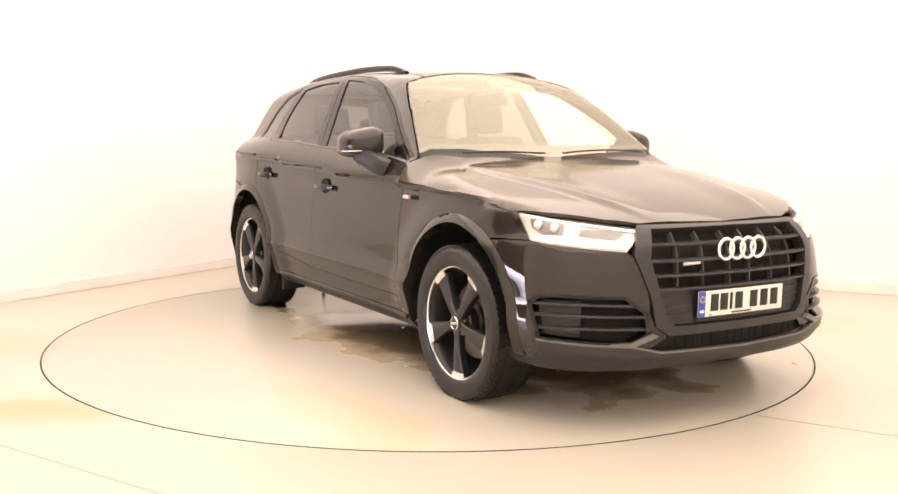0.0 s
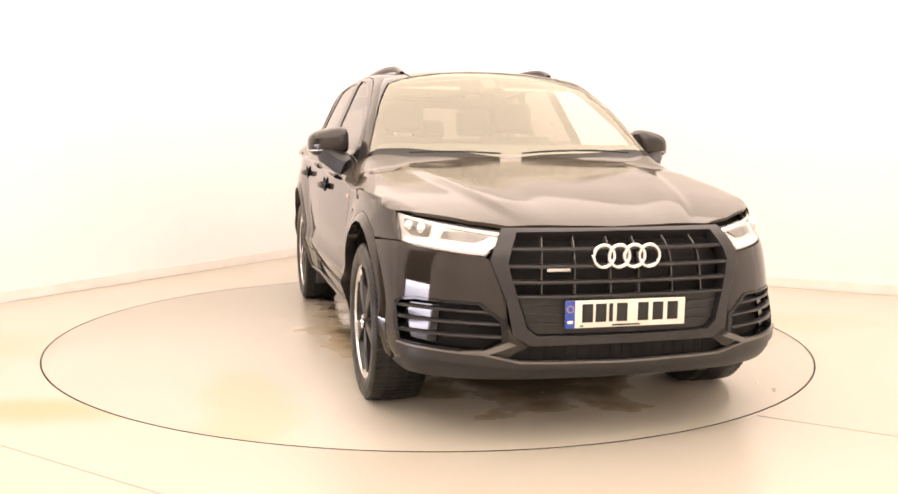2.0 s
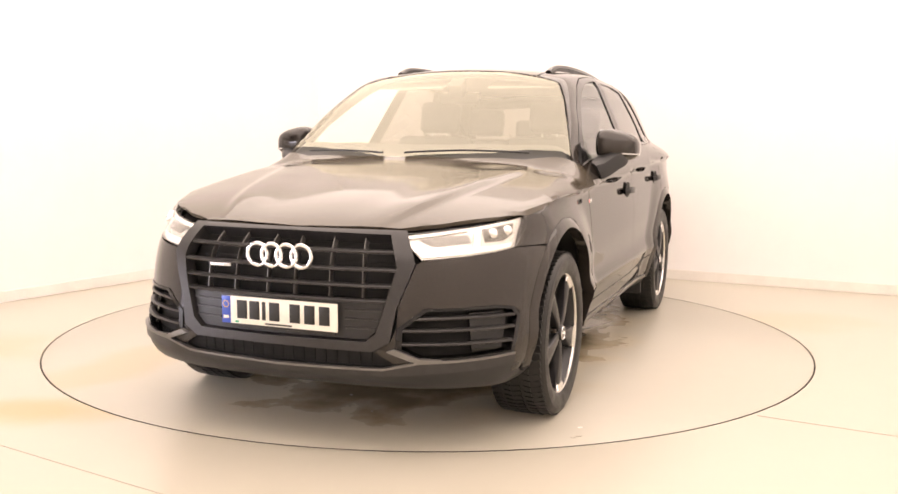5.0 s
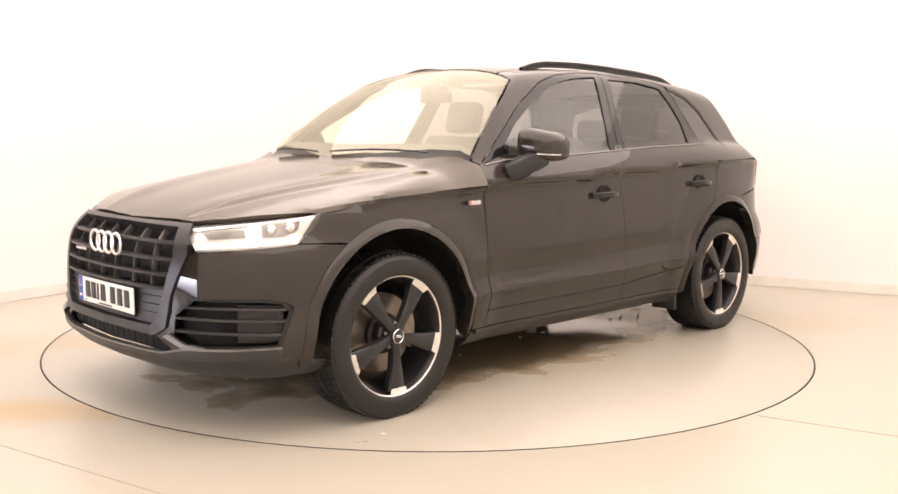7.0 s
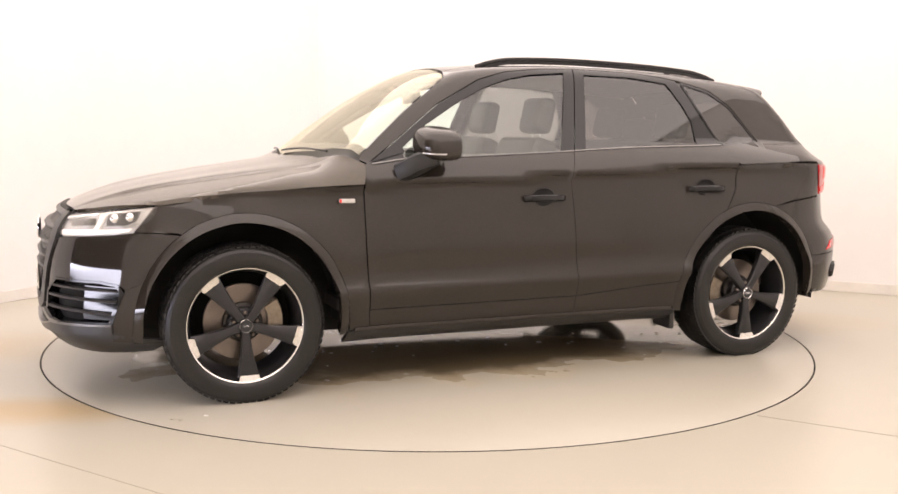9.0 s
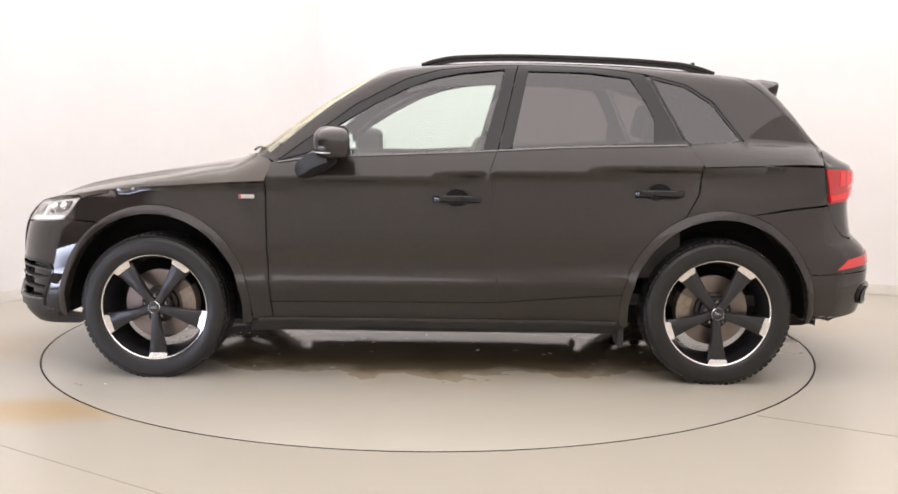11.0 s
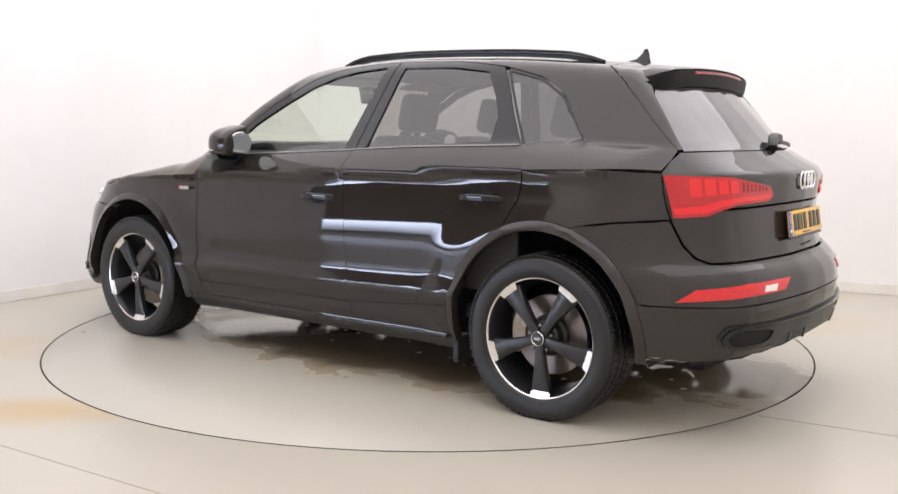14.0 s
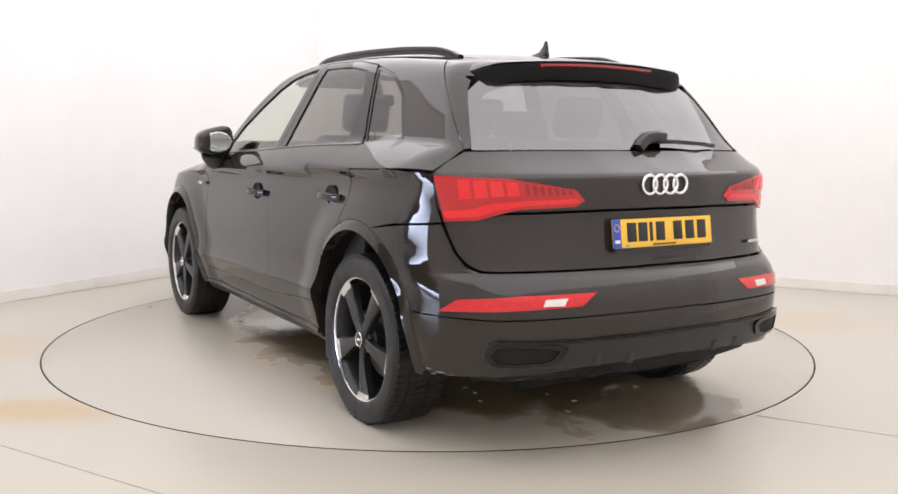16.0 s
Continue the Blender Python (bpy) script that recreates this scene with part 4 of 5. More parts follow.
# rear wiper
part("rear_wiper", tube([(-2.086, 0.0, 1.186), (-2.083, -0.01, 1.20), (-2.070, -0.05, 1.224), (-2.062, -0.10, 1.232), (-2.06, -0.16, 1.228)], 0.045, 0.05), PLASTIC, gate, "black rear wiper arm")
part("wiper_blade", tube([(-2.067, -0.10, 1.216), (-2.060, -0.25, 1.212), (-2.040, -0.40, 1.204), (-2.016, -0.50, 1.196)], 0.012, 0.018), PLASTIC, gate, "slim wiper blade")
for a, b in (((1.040, -0.02), (0.955, 0.60)), ((1.040, -0.14), (0.965, -0.60))):
    pts = []
    for i in range(8):
        x, y = a[0] + (b[0] - a[0]) * i / 7, a[1] + (b[1] - a[1]) * i / 7
        zt = laid("hoop", [(x, math.degrees(math.atan2(abs(y), 0.28)))], 1 if y > 0 else -1, 0.012)[0][0]
        pts.append(tuple(zt))
    part("wiper", tube(pts, 0.012, 0.010), PLASTIC, car, "black windscreen wiper")

# roof rails, aerial
for s in SIDES:
    path = []
    for i in range(27):
        u = i / 26
        x = 0.10 - 1.55 * u
        q = laid("hoop", [(x, 32.0 + 0.6 * u)], s)[0][0]
        up = 0.036 * min(1, math.sin(math.pi * min(max(u, 0.004), 0.996)) * 3.2) ** 0.6 - 0.004
        path.append((q[0], q[1], q[2] + up))
    rail = part("roof_rail", tube(path, 0.032, 0.022), GLOSSY, car, "black roof rail")
    foot = [(p[0], p[1], p[2] - 0.016) for p in path]
    part("rail_base", tube(foot, 0.018, 0.022), PLASTIC, rail)
vs, fs = [], []
for i, (x0, x1, z, w) in enumerate(((-1.28, -1.475, 1.582, 0.028), (-1.32, -1.473, 1.601, 0.021), (-1.395, -1.468, 1.615, 0.012), (-1.425, -1.464, 1.640, 0.006), (-1.438, -1.456, 1.662, 0.003))):
    for k in range(12):
        a = 2 * math.pi * k / 12
        vs.append(((x0 + x1) / 2 + (x0 - x1) / 2 * math.cos(a), w * math.sin(a), z))
for i in range(4):
    for k in range(12):
        fs.append((i * 12 + k, i * 12 + (k + 1) % 12, (i + 1) * 12 + (k + 1) % 12, (i + 1) * 12 + k))
fs.append(tuple(range(48, 60)))
part("aerial_fin", from_lists(vs, fs), GLOSSY, car, "black shark-fin aerial")


def door_mirror(s):
    """A rounded housing on a foot, its glass facing back."""
    vs, fs, nu, nv = [], [], 28, 14
    for j in range(nv + 1):
        b = math.pi * (j / nv - 0.5)
        for i in range(nu):
            a = 2 * math.pi * i / nu
            cx, cy, cz = math.cos(b) * math.cos(a), math.cos(b) * math.sin(a), math.sin(b)
            f = lambda q, e: math.copysign(abs(q) ** e, q)
            x, y, z = f(cx, 0.75 if cx > 0 else 0.30), f(cy, 0.62), f(cz, 0.62)
            x = x * (0.108 if x > 0 else 0.074)
            z = z * ((0.086 if z > 0 else 0.072) - 0.012 * y)
            vs.append((0.500 + x - 0.02 * y, s * (0.965 + 0.110 * y), 1.180 + z - 0.012 * y))
    for j in range(nv):
        for i in range(nu):
            fs.append((j * nu + i, j * nu + (i + 1) % nu, (j + 1) * nu + (i + 1) % nu, (j + 1) * nu + i))
    bm = from_lists(vs, fs)
    bmesh.ops.remove_doubles(bm, verts=bm.verts, dist=0.0004)
    house = part("door_mirror", bm, PAINT, car, "black door mirror housing")
    base = tube([(0.640, s * 0.875, 1.052), (0.625, s * 0.90, 1.066), (0.585, s * 0.93, 1.098), (0.555, s * 0.95, 1.115), (0.53, s * 0.955, 1.13)], 0.15, 0.10)
    part("mirror_foot", base, PLASTIC, house, "black plastic mirror foot")
    part("mirror_strip", tube([(0.512 + 0.092 * math.cos(t), s * (0.967 + 0.110 * math.sin(t)), 1.148 - 0.006 * math.sin(t)) for t in np.linspace(0.35, 1.65, 12)], 0.006, 0.007), SILVER, house, "slim indicator strip")
    g = lathe([(0.0005, 0), (0.070, 0.0), (0.073, -0.003)], 28)
    bmesh.ops.rotate(g, cent=(0, 0, 0), matrix=Euler((0, 0, radians(90))).to_matrix(), verts=g.verts)
    bmesh.ops.scale(g, vec=(1, 1.06, 0.80), verts=g.verts)
    bmesh.ops.translate(g, vec=(0.4192, s * 0.958, 1.180), verts=g.verts)
    part("mirror_pane", g, MIRROR, house, "rear-facing mirror glass")


for s in SIDES:
    door_mirror(s)
    P, N = laid("hoop", [(0.63, 70.3), (0.80, 73.6), (0.648, 66.2)], s, 0.003)
    part("mirror_triangle", from_lists([tuple(q) for q in P] + [tuple(q - n * 0.02) for q, n in zip(P, N)], [(0, 1, 2), (3, 4, 5), (0, 1, 4, 3), (1, 2, 5, 4), (2, 0, 3, 5)]), GLOSSY, car)

# inner shell and underside: what shows dark through the gaps
us, vsn = 90, 73
o, w = np.zeros((us * vsn, 3)), np.zeros((us * vsn, 3))
k = 0
for i in range(us):
    u = i / (us - 1)
    for j in range(vsn):
        b = 2 * math.pi * j / (vsn - 1)
        if u < 0.15:
            e, a = -1.55, (1 - u / 0.15) * math.pi / 2
            dx, c = -math.sin(a), math.cos(a)
        elif u > 0.85:
            e, a = 1.40, (u - 0.85) / 0.15 * math.pi / 2
            dx, c = math.sin(a), math.cos(a)
        else:
            e, dx, c = -1.55 + 2.95 * (u - 0.15) / 0.70, 0, 1
        o[k], w[k] = (e, 0, 0.70), (dx, c * math.sin(b), c * math.cos(b))
        k += 1
P = meet(o, w, 2.6)
P = P - body_normal(P) * 0.062
hub = np.minimum(np.hypot(P[:, 0] - 1.418, P[:, 2] - 0.357), np.hypot(P[:, 0] + 1.40, P[:, 2] - 0.357))
good = ((P[:, 2] < 1.05) | (P[:, 0] > 1.05)) & ~((hub < 0.53) & (np.abs(P[:, 1]) > 0.50))
fs = []
for i in range(us - 1):
    for j in range(vsn - 1):
        q = (i * vsn + j, i * vsn + j + 1, (i + 1) * vsn + j + 1, (i + 1) * vsn + j)
        if all(good[k] for k in q):
            fs.append(q)
me = bpy.data.meshes.new("inner_shell")
me.from_pydata([tuple(p) for p in P], [], fs)
link_mesh("inner_shell", me, DARK, car, "dark inner body shell")
part("underbody", block(-0.05, 0, 0.27, 3.9, 1.02, 0.10, 0.03), DARK, car, "dark underbody tray")
part("silencer", block(-1.85, 0.0, 0.33, 0.35, 1.0, 0.13, 0.05), STEEL, car, "dull steel silencer")
for x in (1.418, -1.40):
    part("axle", tube([(x, -0.75, 0.35), (x, 0.75, 0.35)], 0.07, 0.07), STEEL, car)
for s in SIDES:
    part("underfloor_flap", block(-0.93, s * 0.79, 0.235, 0.03, 0.16, 0.12, 0.008), PLASTIC, car, "black rubber flap ahead of the rear wheel")


# wheels
def wheel(cx, s):
    w = tagged(new("wheel"), "black five-spoke alloy wheel with polished rim and low tyre")
    w.parent = car
    w.matrix_local = pose(cx, s * 0.806, 0.360, 0, 0, 0 if s > 0 else 180)
    # the wheel's own +y points outwards
    tyre_pts = [(0.262, -0.105), (0.275, -0.122), (0.31, -0.130), (0.340, -0.127), (0.356, -0.112), (0.3635, -0.085), (0.3655, -0.04)]
    prof = tyre_pts + [(0.3655, 0.04), (0.3635, 0.085), (0.356, 0.112), (0.347, 0.121), (0.340, 0.1235), (0.337, 0.1265), (0.31, 0.130), (0.285, 0.1255), (0.272, 0.121), (0.262, 0.108)]
    tyre = part("tyre", lathe(prof, 96), RUBBER, w, "worn black low-profile tyre")
    tread = bmesh.new()
    for k in range(72):
        a = 2 * math.pi * k / 72
        for y, wd, tw in ((-0.092, 0.040, 16), (-0.045, 0.034, -14), (0.0, 0.034, 14), (0.045, 0.034, -14), (0.092, 0.040, 16)):
            m = Matrix.Rotation(-a, 4, "Y") @ Matrix.Translation((0.3655 - (0.004 if abs(y) > 0.08 else 0.0), y, 0)) @ Matrix.Rotation(radians(tw), 4, "X") @ Matrix.Diagonal((0.007, wd, 0.024, 1))
            bmesh.ops.create_cube(tread, size=1, matrix=m)
    part("tread", tread, RUBBER, w, sharp=0)
    barrel = [(0.262, 0.108), (0.268, 0.112), (0.271, 0.107), (0.262, 0.096), (0.250, 0.060), (0.240, 0.02), (0.235, -0.09), (0.262, -0.105)]
    part("rim_barrel", lathe(barrel, 64), SPOKE, w)
    part("rim_edge", lathe([(0.2595, 0.1035), (0.2605, 0.1095), (0.2630, 0.1120), (0.2665, 0.1135), (0.2700, 0.1125), (0.2712, 0.1075)], 96), ALLOY, w, "polished alloy rim edge")
    part("brake_disc", lathe([(0.09, 0.0), (0.178, 0.0), (0.178, -0.024), (0.09, -0.024)], 64), IRON, w, "worn iron brake disc")
    part("disc_bell", lathe([(0.001, 0.03), (0.075, 0.03), (0.092, 0.02), (0.094, -0.01)], 40), STEEL, w)
    side_of = -1 if cx > 0 else 1
    arcs = [radians((180 if side_of * s < 0 else 0) + q) for q in (-32, -20, -8, 4, 16, 28)]
    lo = []
    for q in arcs:
        for r, y in ((0.118, 0.020), (0.186, 0.020), (0.192, 0.0), (0.192, -0.05), (0.118, -0.05)):
            lo.append((r * math.cos(q), y, r * math.sin(q)))
    fs = [(i * 5 + j, i * 5 + (j + 1) % 5, (i + 1) * 5 + (j + 1) % 5, (i + 1) * 5 + j) for i in range(5) for j in range(5)] + [(0, 1, 2, 3, 4), (25, 26, 27, 28, 29)]
    part("brake_caliper", from_lists(lo, fs), CALIPER, w, "worn bare brake caliper")
    # one spoke: (radius, half width, face height), broad at hub and rim, with a ridge
    rows = [(0.030, 0.022, 0.104), (0.060, 0.0205, 0.107), (0.10, 0.0235, 0.108), (0.15, 0.0305, 0.107), (0.19, 0.0375, 0.105), (0.222, 0.0435, 0.102), (0.245, 0.050, 0.1005)]
    for k in range(5):
        ang = radians(-90 + 72 * k)
        ca, sa = math.cos(ang), math.sin(ang)
        vs, fs = [], []
        for r, hw, y in rows:
            skew = (r - 0.05) * 0.05
            for t, yy in ((-hw, y - 0.034), (-hw, y - 0.005), (-hw * 0.82, y), (hw * 0.15, y + 0.004), (hw * 0.86, y - 0.002), (hw, y - 0.008), (hw, y - 0.036)):
                t = t - skew
                vs.append((r * ca - t * sa, yy, r * sa + t * ca))
        for i in range(len(rows) - 1):
            for j in range(6):
                fs.append((i * 7 + j, i * 7 + j + 1, (i + 1) * 7 + j + 1, (i + 1) * 7 + j))
        fs += [tuple(range(7)), tuple(range(len(vs) - 7, len(vs)))]
        spoke = part("spoke", from_lists(vs, fs), SPOKE, w)
        # polished end of the spoke
        vs, fs = [], []
        for r, t0, t1, y in ((0.233, -0.047, 0.038, 0.1045), (0.244, -0.051, 0.044, 0.1065), (0.2625, -0.054, 0.051, 0.1115)):
            for t, yy in ((t0, y - 0.006), (t0 + 0.002, y), (t1 - 0.002, y), (t1, y - 0.006)):
                t = t - 0.010
                vs.append((r * ca - t * sa, yy, r * sa + t * ca))
        for i in range(2):
            for j in range(3):
                fs.append((i * 4 + j, i * 4 + j + 1, (i + 1) * 4 + j + 1, (i + 1) * 4 + j))
        fs.append((0, 1, 2, 3))
        part("spoke_tip", from_lists(vs, fs), ALLOY, w, "polished spoke end")
        na = ang + radians(36)
        nut = lathe([(0.0005, 0.014), (0.006, 0.014), (0.0095, 0.011), (0.0105, -0.012), (0.014, -0.014)], 6)
        bmesh.ops.translate(nut, vec=(0.056 * math.cos(na), 0.084, 0.056 * math.sin(na)), verts=nut.verts)
        part("wheel_nut", nut, IRON, w)
    part("hub_plate", lathe([(0.001, 0.092), (0.034, 0.092), (0.040, 0.076), (0.066, 0.074), (0.074, 0.066), (0.080, 0.01)], 40), SPOKE, w)
    cap = part("hub_cap", lathe([(0.0005, 0.118), (0.026, 0.1175), (0.030, 0.116), (0.034, 0.110), (0.035, 0.085)], 36), SPOKE, w, "black hub cap with a silver rim")
    part("cap_rim", lathe([(0.0275, 0.1175), (0.0292, 0.1198), (0.0315, 0.1170)], 36), CHROME, w)
    for q in (-0.0115, -0.004, 0.0035, 0.011):
        bm = lathe([(0.0046, 0.1182), (0.0054, 0.1194), (0.0062, 0.1182)], 16, (q, 0, 0))
        part("cap_ring", bm, CHROME, w)


for cx in (1.418, -1.40):
    for s in SIDES:
        wheel(cx, s)


# ---- cabin ----
def seat(x, y, wide, back_h):
    q = tagged(new("seat"), "dark leather car seat with headrest")
    q.parent = car
    part("seat_cushion", block(x + 0.05, y, 0.60, 0.52, wide, 0.16, 0.05, 3, (0, -8, 0)), CLOTH, q)
    part("backrest", block(x - 0.28, y, 0.92, 0.15, wide, back_h, 0.055, 3, (0, -18, 0)), CLOTH, q)
    for dy in ((0,) if wide < 0.7 else (-0.36, 0, 0.36)):
        hz = 0.92 + back_h / 2 * 0.95 + 0.13 - (0.05 if wide > 0.7 and dy == 0 else 0)
        hx = x - 0.30 - back_h / 2 * 0.31 - 0.03
        part("headrest", block(hx, y + dy, hz, 0.10, 0.26, 0.20 - (0.06 if wide > 0.7 and dy == 0 else 0), 0.05, 4, (0, -12, 0)), CLOTH, q)
        for e in (-0.05, 0.05):
            part("headrest_post", tube([(hx, y + dy + e, hz - 0.17), (hx, y + dy + e, hz - 0.06)], 0.012, 0.012, (1, 0, 0)), CHROME, q)


seat(0.10, 0.37, 0.50, 0.62)
seat(0.10, -0.37, 0.50, 0.62)
seat(-0.82, 0.0, 1.28, 0.58)
part("dashboard", block(0.72, 0, 0.88, 0.42, 1.50, 0.30, 0.07, 4, (0, 8, 0)), CABIN, car, "dark dashboard")
part("instrument_hood", block(0.60, -0.37, 1.03, 0.20, 0.36, 0.07, 0.03, 3), CABIN, car)
part("centre_screen", block(0.58, 0.0, 1.05, 0.015, 0.24, 0.12, 0.006), GLOSSY, car, "upright dash screen")
sw = lathe([(0.160, 0.0), (0.167, 0.014), (0.180, 0.017), (0.190, 0.009), (0.192, 0.0), (0.186, -0.012), (0.172, -0.014), (0.160, 0.0)], 40)
bmesh.ops.rotate(sw, cent=(0, 0, 0), matrix=Euler((0, radians(-25), radians(90)), "ZYX").to_matrix(), verts=sw.verts)
bmesh.ops.rotate(sw, cent=(0, 0, 0), matrix=Matrix.Rotation(radians(-24), 3, "Y"), verts=sw.verts)
bmesh.ops.translate(sw, vec=(0.42, -0.37, 0.98), verts=sw.verts)
wheel_rim = part("steering_wheel", sw, CABIN, car, "black steering wheel")
part("wheel_boss", block(0.44, -0.37, 0.975, 0.06, 0.30, 0.09, 0.02, 2, (0, -24, 0)), CABIN, wheel_rim)
part("inner_mirror", block(0.30, 0, 1.445, 0.035, 0.24, 0.065, 0.014, 3, (0, 10, 0)), CABIN, car, "dark inner mirror")
part("mirror_mount", block(0.34, 0, 1.50, 0.10, 0.09, 0.09, 0.02, 2, (0, 32, 0)), CABIN, car)
part("cabin_floor", block(-0.35, 0, 0.40, 2.6, 1.5, 0.06, 0.01), CABIN, car)
part("boot_cover", block(-1.62, 0, 1.06, 0.62, 1.30, 0.02, 0.004), CABIN, car, "dark boot cover")
for s in SIDES:
    part("door_card", block(-0.25, s * 0.80, 0.83, 1.95, 0.03, 0.62, 0.012), CABIN, car, "dark inner door trim")
    part("sun_visor", block(0.16, s * 0.34, 1.525, 0.14, 0.40, 0.016, 0.006, 2, (0, 14, 0)), LINING, car)
# ---- the booth: two white walls that meet behind the car, a bright ceiling, the hall beyond the camera ----
CORNER = Vector((-1.18, 4.0, 0))
ALONG_L, ALONG_R = Vector((-0.53, -0.848, 0)).normalized(), Vector((0.889, -0.458, 0)).normalized()


def at(a, b, z=0.0):
    """A point a metres down the one wall and b down the other from the corner."""
    return CORNER + ALONG_L * a + ALONG_R * b + Vector((0, 0, z))


def slab(name, a0, a1, b0, b1, z0, z1, mat, label="", category="", bevel=0.0):
    vs = [tuple(at(a, b, z)) for z in (z0, z1) for a, b in ((a0, b0), (a1, b0), (a1, b1), (a0, b1))]
    fs = [(3, 2, 1, 0), (4, 5, 6, 7), (0, 1, 5, 4), (1, 2, 6, 5), (2, 3, 7, 6), (3, 0, 4, 7)]
    bm = from_lists(vs, fs)
    if bevel:
        bmesh.ops.bevel(bm, geom=bm.edges[:], offset=bevel, segments=2, affect="EDGES")
    ob = part(name, bm, mat, None, sharp=30)
    return tagged(ob, label, category, kind="structure")


HIGH = 3.55
slab("wall_left", -0.2, 6.8, -0.2, 0, 0, HIGH, WALLPAINT, "white painted booth wall", "wall")
slab("wall_right", -0.2, 0, 0.0, 7.6, 0, HIGH, WALLPAINT, "white painted booth wall", "wall")
slab("wall_near", 0.0, 9.2, 7.4, 7.6, 0, HIGH, WALLPAINT, "white painted booth wall", "wall")
slab("wall_back", 9.0, 9.2, 2.98, 7.4, 0, HIGH, WALLPAINT, "white painted booth wall", "wall")
slab("wall_side", 6.8, 9.2, 2.86, 2.98, 0, HIGH, WALLPAINT, "white painted return wall beside the entrance", "wall")
slab("wall_lintel", 6.8, 6.92, -0.2, 2.86, 2.75, HIGH, WALLPAINT, "white painted lintel over the entrance", "wall")
slab("ceiling", -0.2, 9.2, -0.2, 7.6, HIGH, HIGH + 0.15, WALLPAINT, "white booth ceiling", "ceiling")
slab("baseboard", 0.016, 6.8, 0.0, 0.016, 0, 0.085, SKIRT, "white skirting board", "skirting", 0.004)
slab("baseboard", 0.0, 0.016, 0.0, 7.4, 0, 0.085, SKIRT, "white skirting board", "skirting", 0.004)
# the hall beyond the booth's entrance, dark, with a half-raised shutter to daylight
slab("hall_wall", 6.6, 11.6, -9.2, -9.0, 0, 4.2, HALL, "dark hall wall", "wall")
slab("hall_wall", 9.2, 11.6, 3.4, 3.6, 0, 4.2, HALL, "dark hall wall", "wall")
slab("hall_wall", 6.6, 6.8, -9.0, -0.2, 0, 4.2, HALL, "dark hall wall", "wall")
slab("hall_ceiling", 6.95, 11.8, -9.0, 3.4, 4.0, 4.2, HALL, "dark hall ceiling", "ceiling")
slab("hall_gate", 10.4, 10.5, -9.0, 3.4, 1.12, 4.0, HALL, "dark half-raised shutter", "gate")
slab("backdrop", 11.6, 11.7, -9.0, 3.4, 0.35, 2.4, OUTSIDE, "bright daylight outside", "daylight")

# ceiling panels: a nearly unbroken luminous grid
for a in (0.95, 2.85, 4.75, 6.65, 8.25):
    for b in (0.95, 2.8, 4.65, 6.45):
        if a > 7 and b < 3.5:
            continue
        f = tagged(new("ceiling_light"), "flat white ceiling light panel", "ceiling light", "ceiling lights")
        m = Matrix.Translation(at(a, b, HIGH)) @ Matrix.Rotation(math.atan2(ALONG_L.y, ALONG_L.x), 4, "Z")
        f.matrix_basis = m
        wide = 1.90 if a < 7 else 1.30
        part("light_frame", block(0, 0, -0.02, wide - 0.02, 1.83, 0.036, 0.004), SKIRT, f)
        part("diffuser", block(0, 0, -0.042, wide, 1.85, 0.012, 0), PANEL, f)

# floor with a round opening, and the turntable in it
SEG = 180
vs, fs = [], []
for i in range(SEG):
    a = 2 * math.pi * i / SEG
    vs.append(((RING + 0.004) * math.cos(a), (RING + 0.004) * math.sin(a), 0))
for i in range(SEG):
    a = 2 * math.pi * i / SEG
    r = 24
    vs.append((r * math.cos(a), r * math.sin(a), 0))
for i in range(SEG):
    a = 2 * math.pi * i / SEG
    vs.append(((RING + 0.004) * math.cos(a), (RING + 0.004) * math.sin(a), -0.03))
for i in range(SEG):
    j = (i + 1) % SEG
    fs += [(i, j, SEG + j, SEG + i), (i, 2 * SEG + i, 2 * SEG + j, j)]
tagged(part("floor", from_lists(vs, fs), FLOORPAINT, None, sharp=30), "pale painted concrete floor with brown stains", "floor", kind="structure")
vs = [(3.2 * math.cos(2 * math.pi * i / 48), 3.2 * math.sin(2 * math.pi * i / 48), -0.03) for i in range(48)]
tagged(part("pit", from_lists(vs, [tuple(range(48))]), STEEL, None), "dark gap under the turntable", "pit", kind="structure")

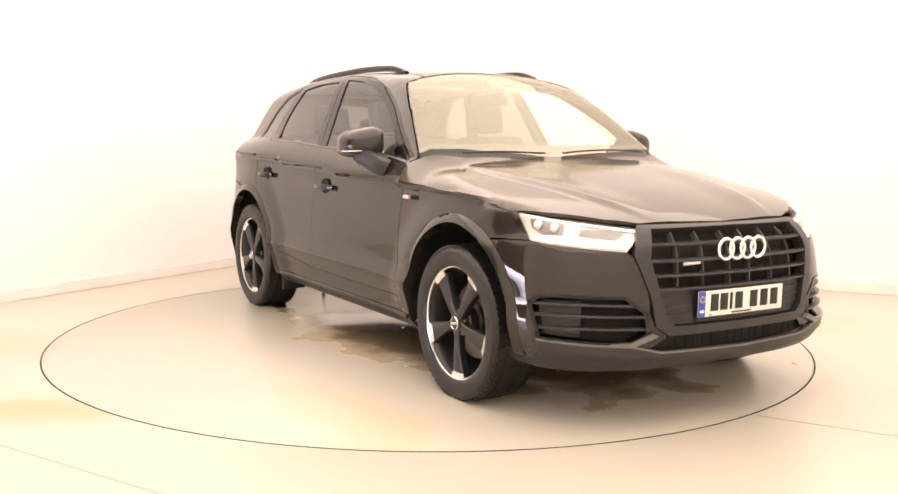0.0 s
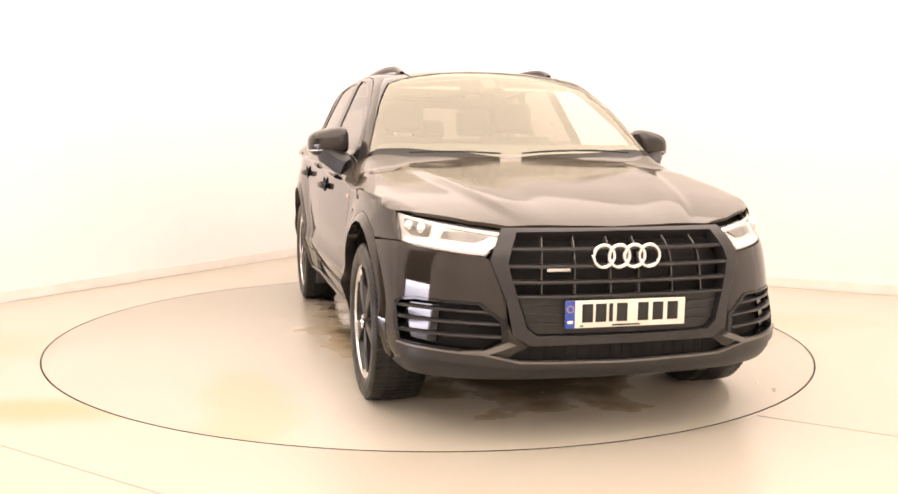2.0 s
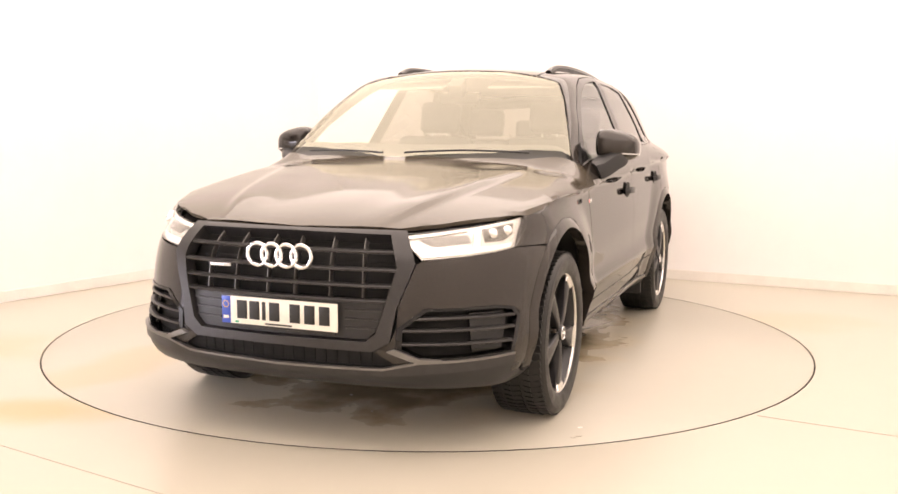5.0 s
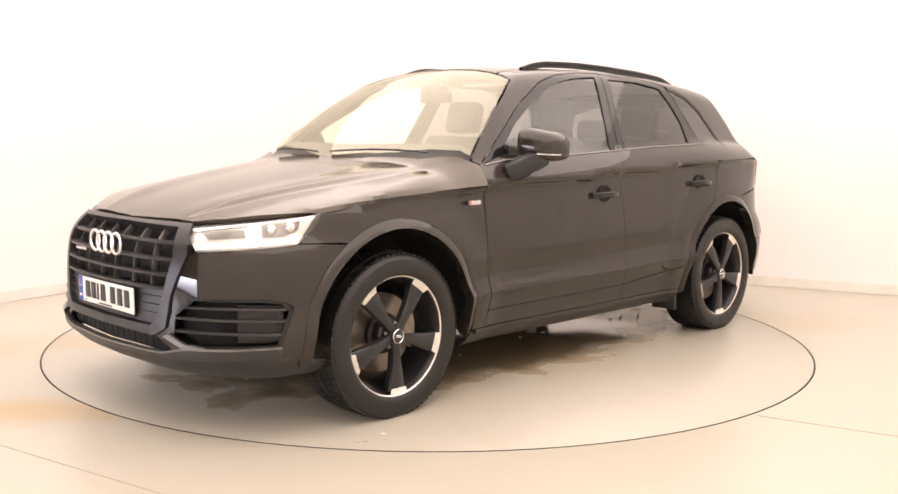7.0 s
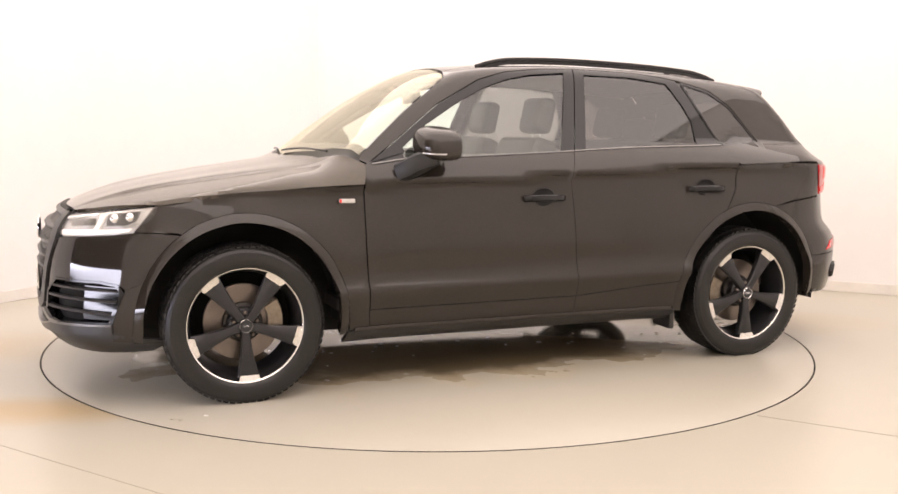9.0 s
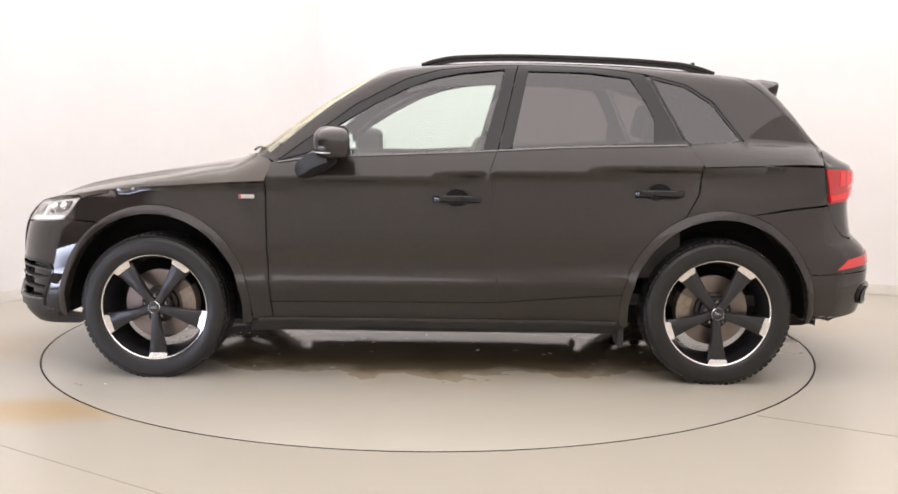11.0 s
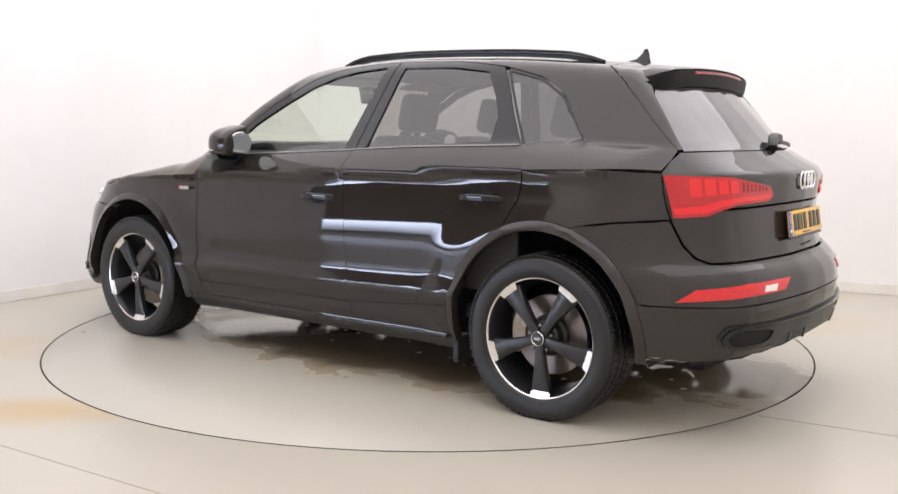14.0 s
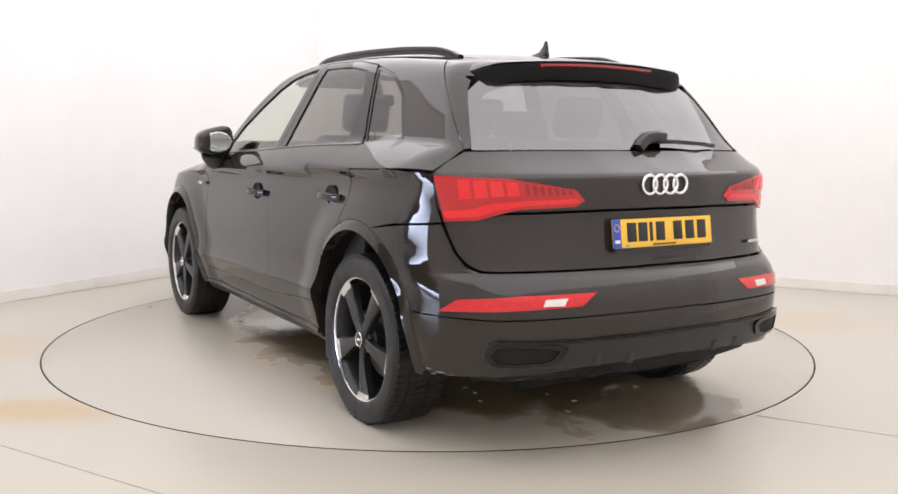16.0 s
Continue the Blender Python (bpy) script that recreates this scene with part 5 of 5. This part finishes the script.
turntable = tagged(new("turntable"), "round turntable painted like the floor, with damp marks and painted shade", "turntable")
deck = lathe([(0.001, 0.0), (RING - 0.006, 0.0), (RING - 0.003, -0.002), (RING - 0.003, -0.028)], SEG)
edge = lathe([(RING - 0.005, 0.001), (RING - 0.003, 0.001), (RING - 0.003, -0.01)], SEG)
for bm in (deck, edge):
    bmesh.ops.rotate(bm, cent=(0, 0, 0), matrix=Matrix.Rotation(radians(90), 3, "X"), verts=bm.verts)
part("deck", deck, TABLEPAINT, turntable, "painted turntable deck, damp and darkened with the car's shade")
part("edge_strip", edge, STEEL, turntable, "dark steel edge strip")
# crumbs of dirt and chips that ride on the deck
crumbs = random.Random(5)
for k in range(46):
    x, y = ((1.67, 1.345), (1.70, 1.33), (-0.66, 0.58), (-0.70, 0.55))[k] if k < 4 else (crumbs.uniform(-2.0, 1.7), 0.27 + crumbs.gauss(0, 0.38))
    if math.hypot(x, y) > RING - 0.05:
        continue
    d = crumbs.uniform(0.006, 0.016) if k >= 4 else 0.012
    bm = block(x, y, d * 0.12, d * 1.8, d, d * 0.24, d * 0.08, 1, (0, 0, crumbs.uniform(0, 180)))
    part("dirt_crumb", bm, (SCUFF, JOINT, SKIRT)[k % 3] if k >= 4 else JOINT, turntable, sharp=0)
# joints in the floor
for (x0, y0), (x1, y1) in (((-3.0, -1.35), (0.2, -3.42)), ((1.46, -1.76), (5.2, -3.95))):
    d = math.hypot(x1 - x0, y1 - y0)
    ob = part("trim", block(0, 0, 0.0008, d, 0.005, 0.0012, 0), JOINT, None, sharp=0)
    ob.matrix_basis = pose((x0 + x1) / 2, (y0 + y1) / 2, 0.0004, 0, 0, math.degrees(math.atan2(y1 - y0, x1 - x0)))
    tagged(ob, "hairline joint in the floor", "floor joint", kind="structure")


# ---- what moves: the turntable turns, and carries the car ----
def motions():
    rows, table = [], []
    for t, a in TURNS:
        c, s = math.cos(radians(a)), math.sin(radians(a))
        rows.append((t, pose(CAR_X * c - CAR_Y * s, CAR_X * s + CAR_Y * c, 0, 0, 0, a)))
        table.append((t, pose(0, 0, 0, 0, 0, a)))
    walk(car, rows)
    walk(turntable, table)


motions()
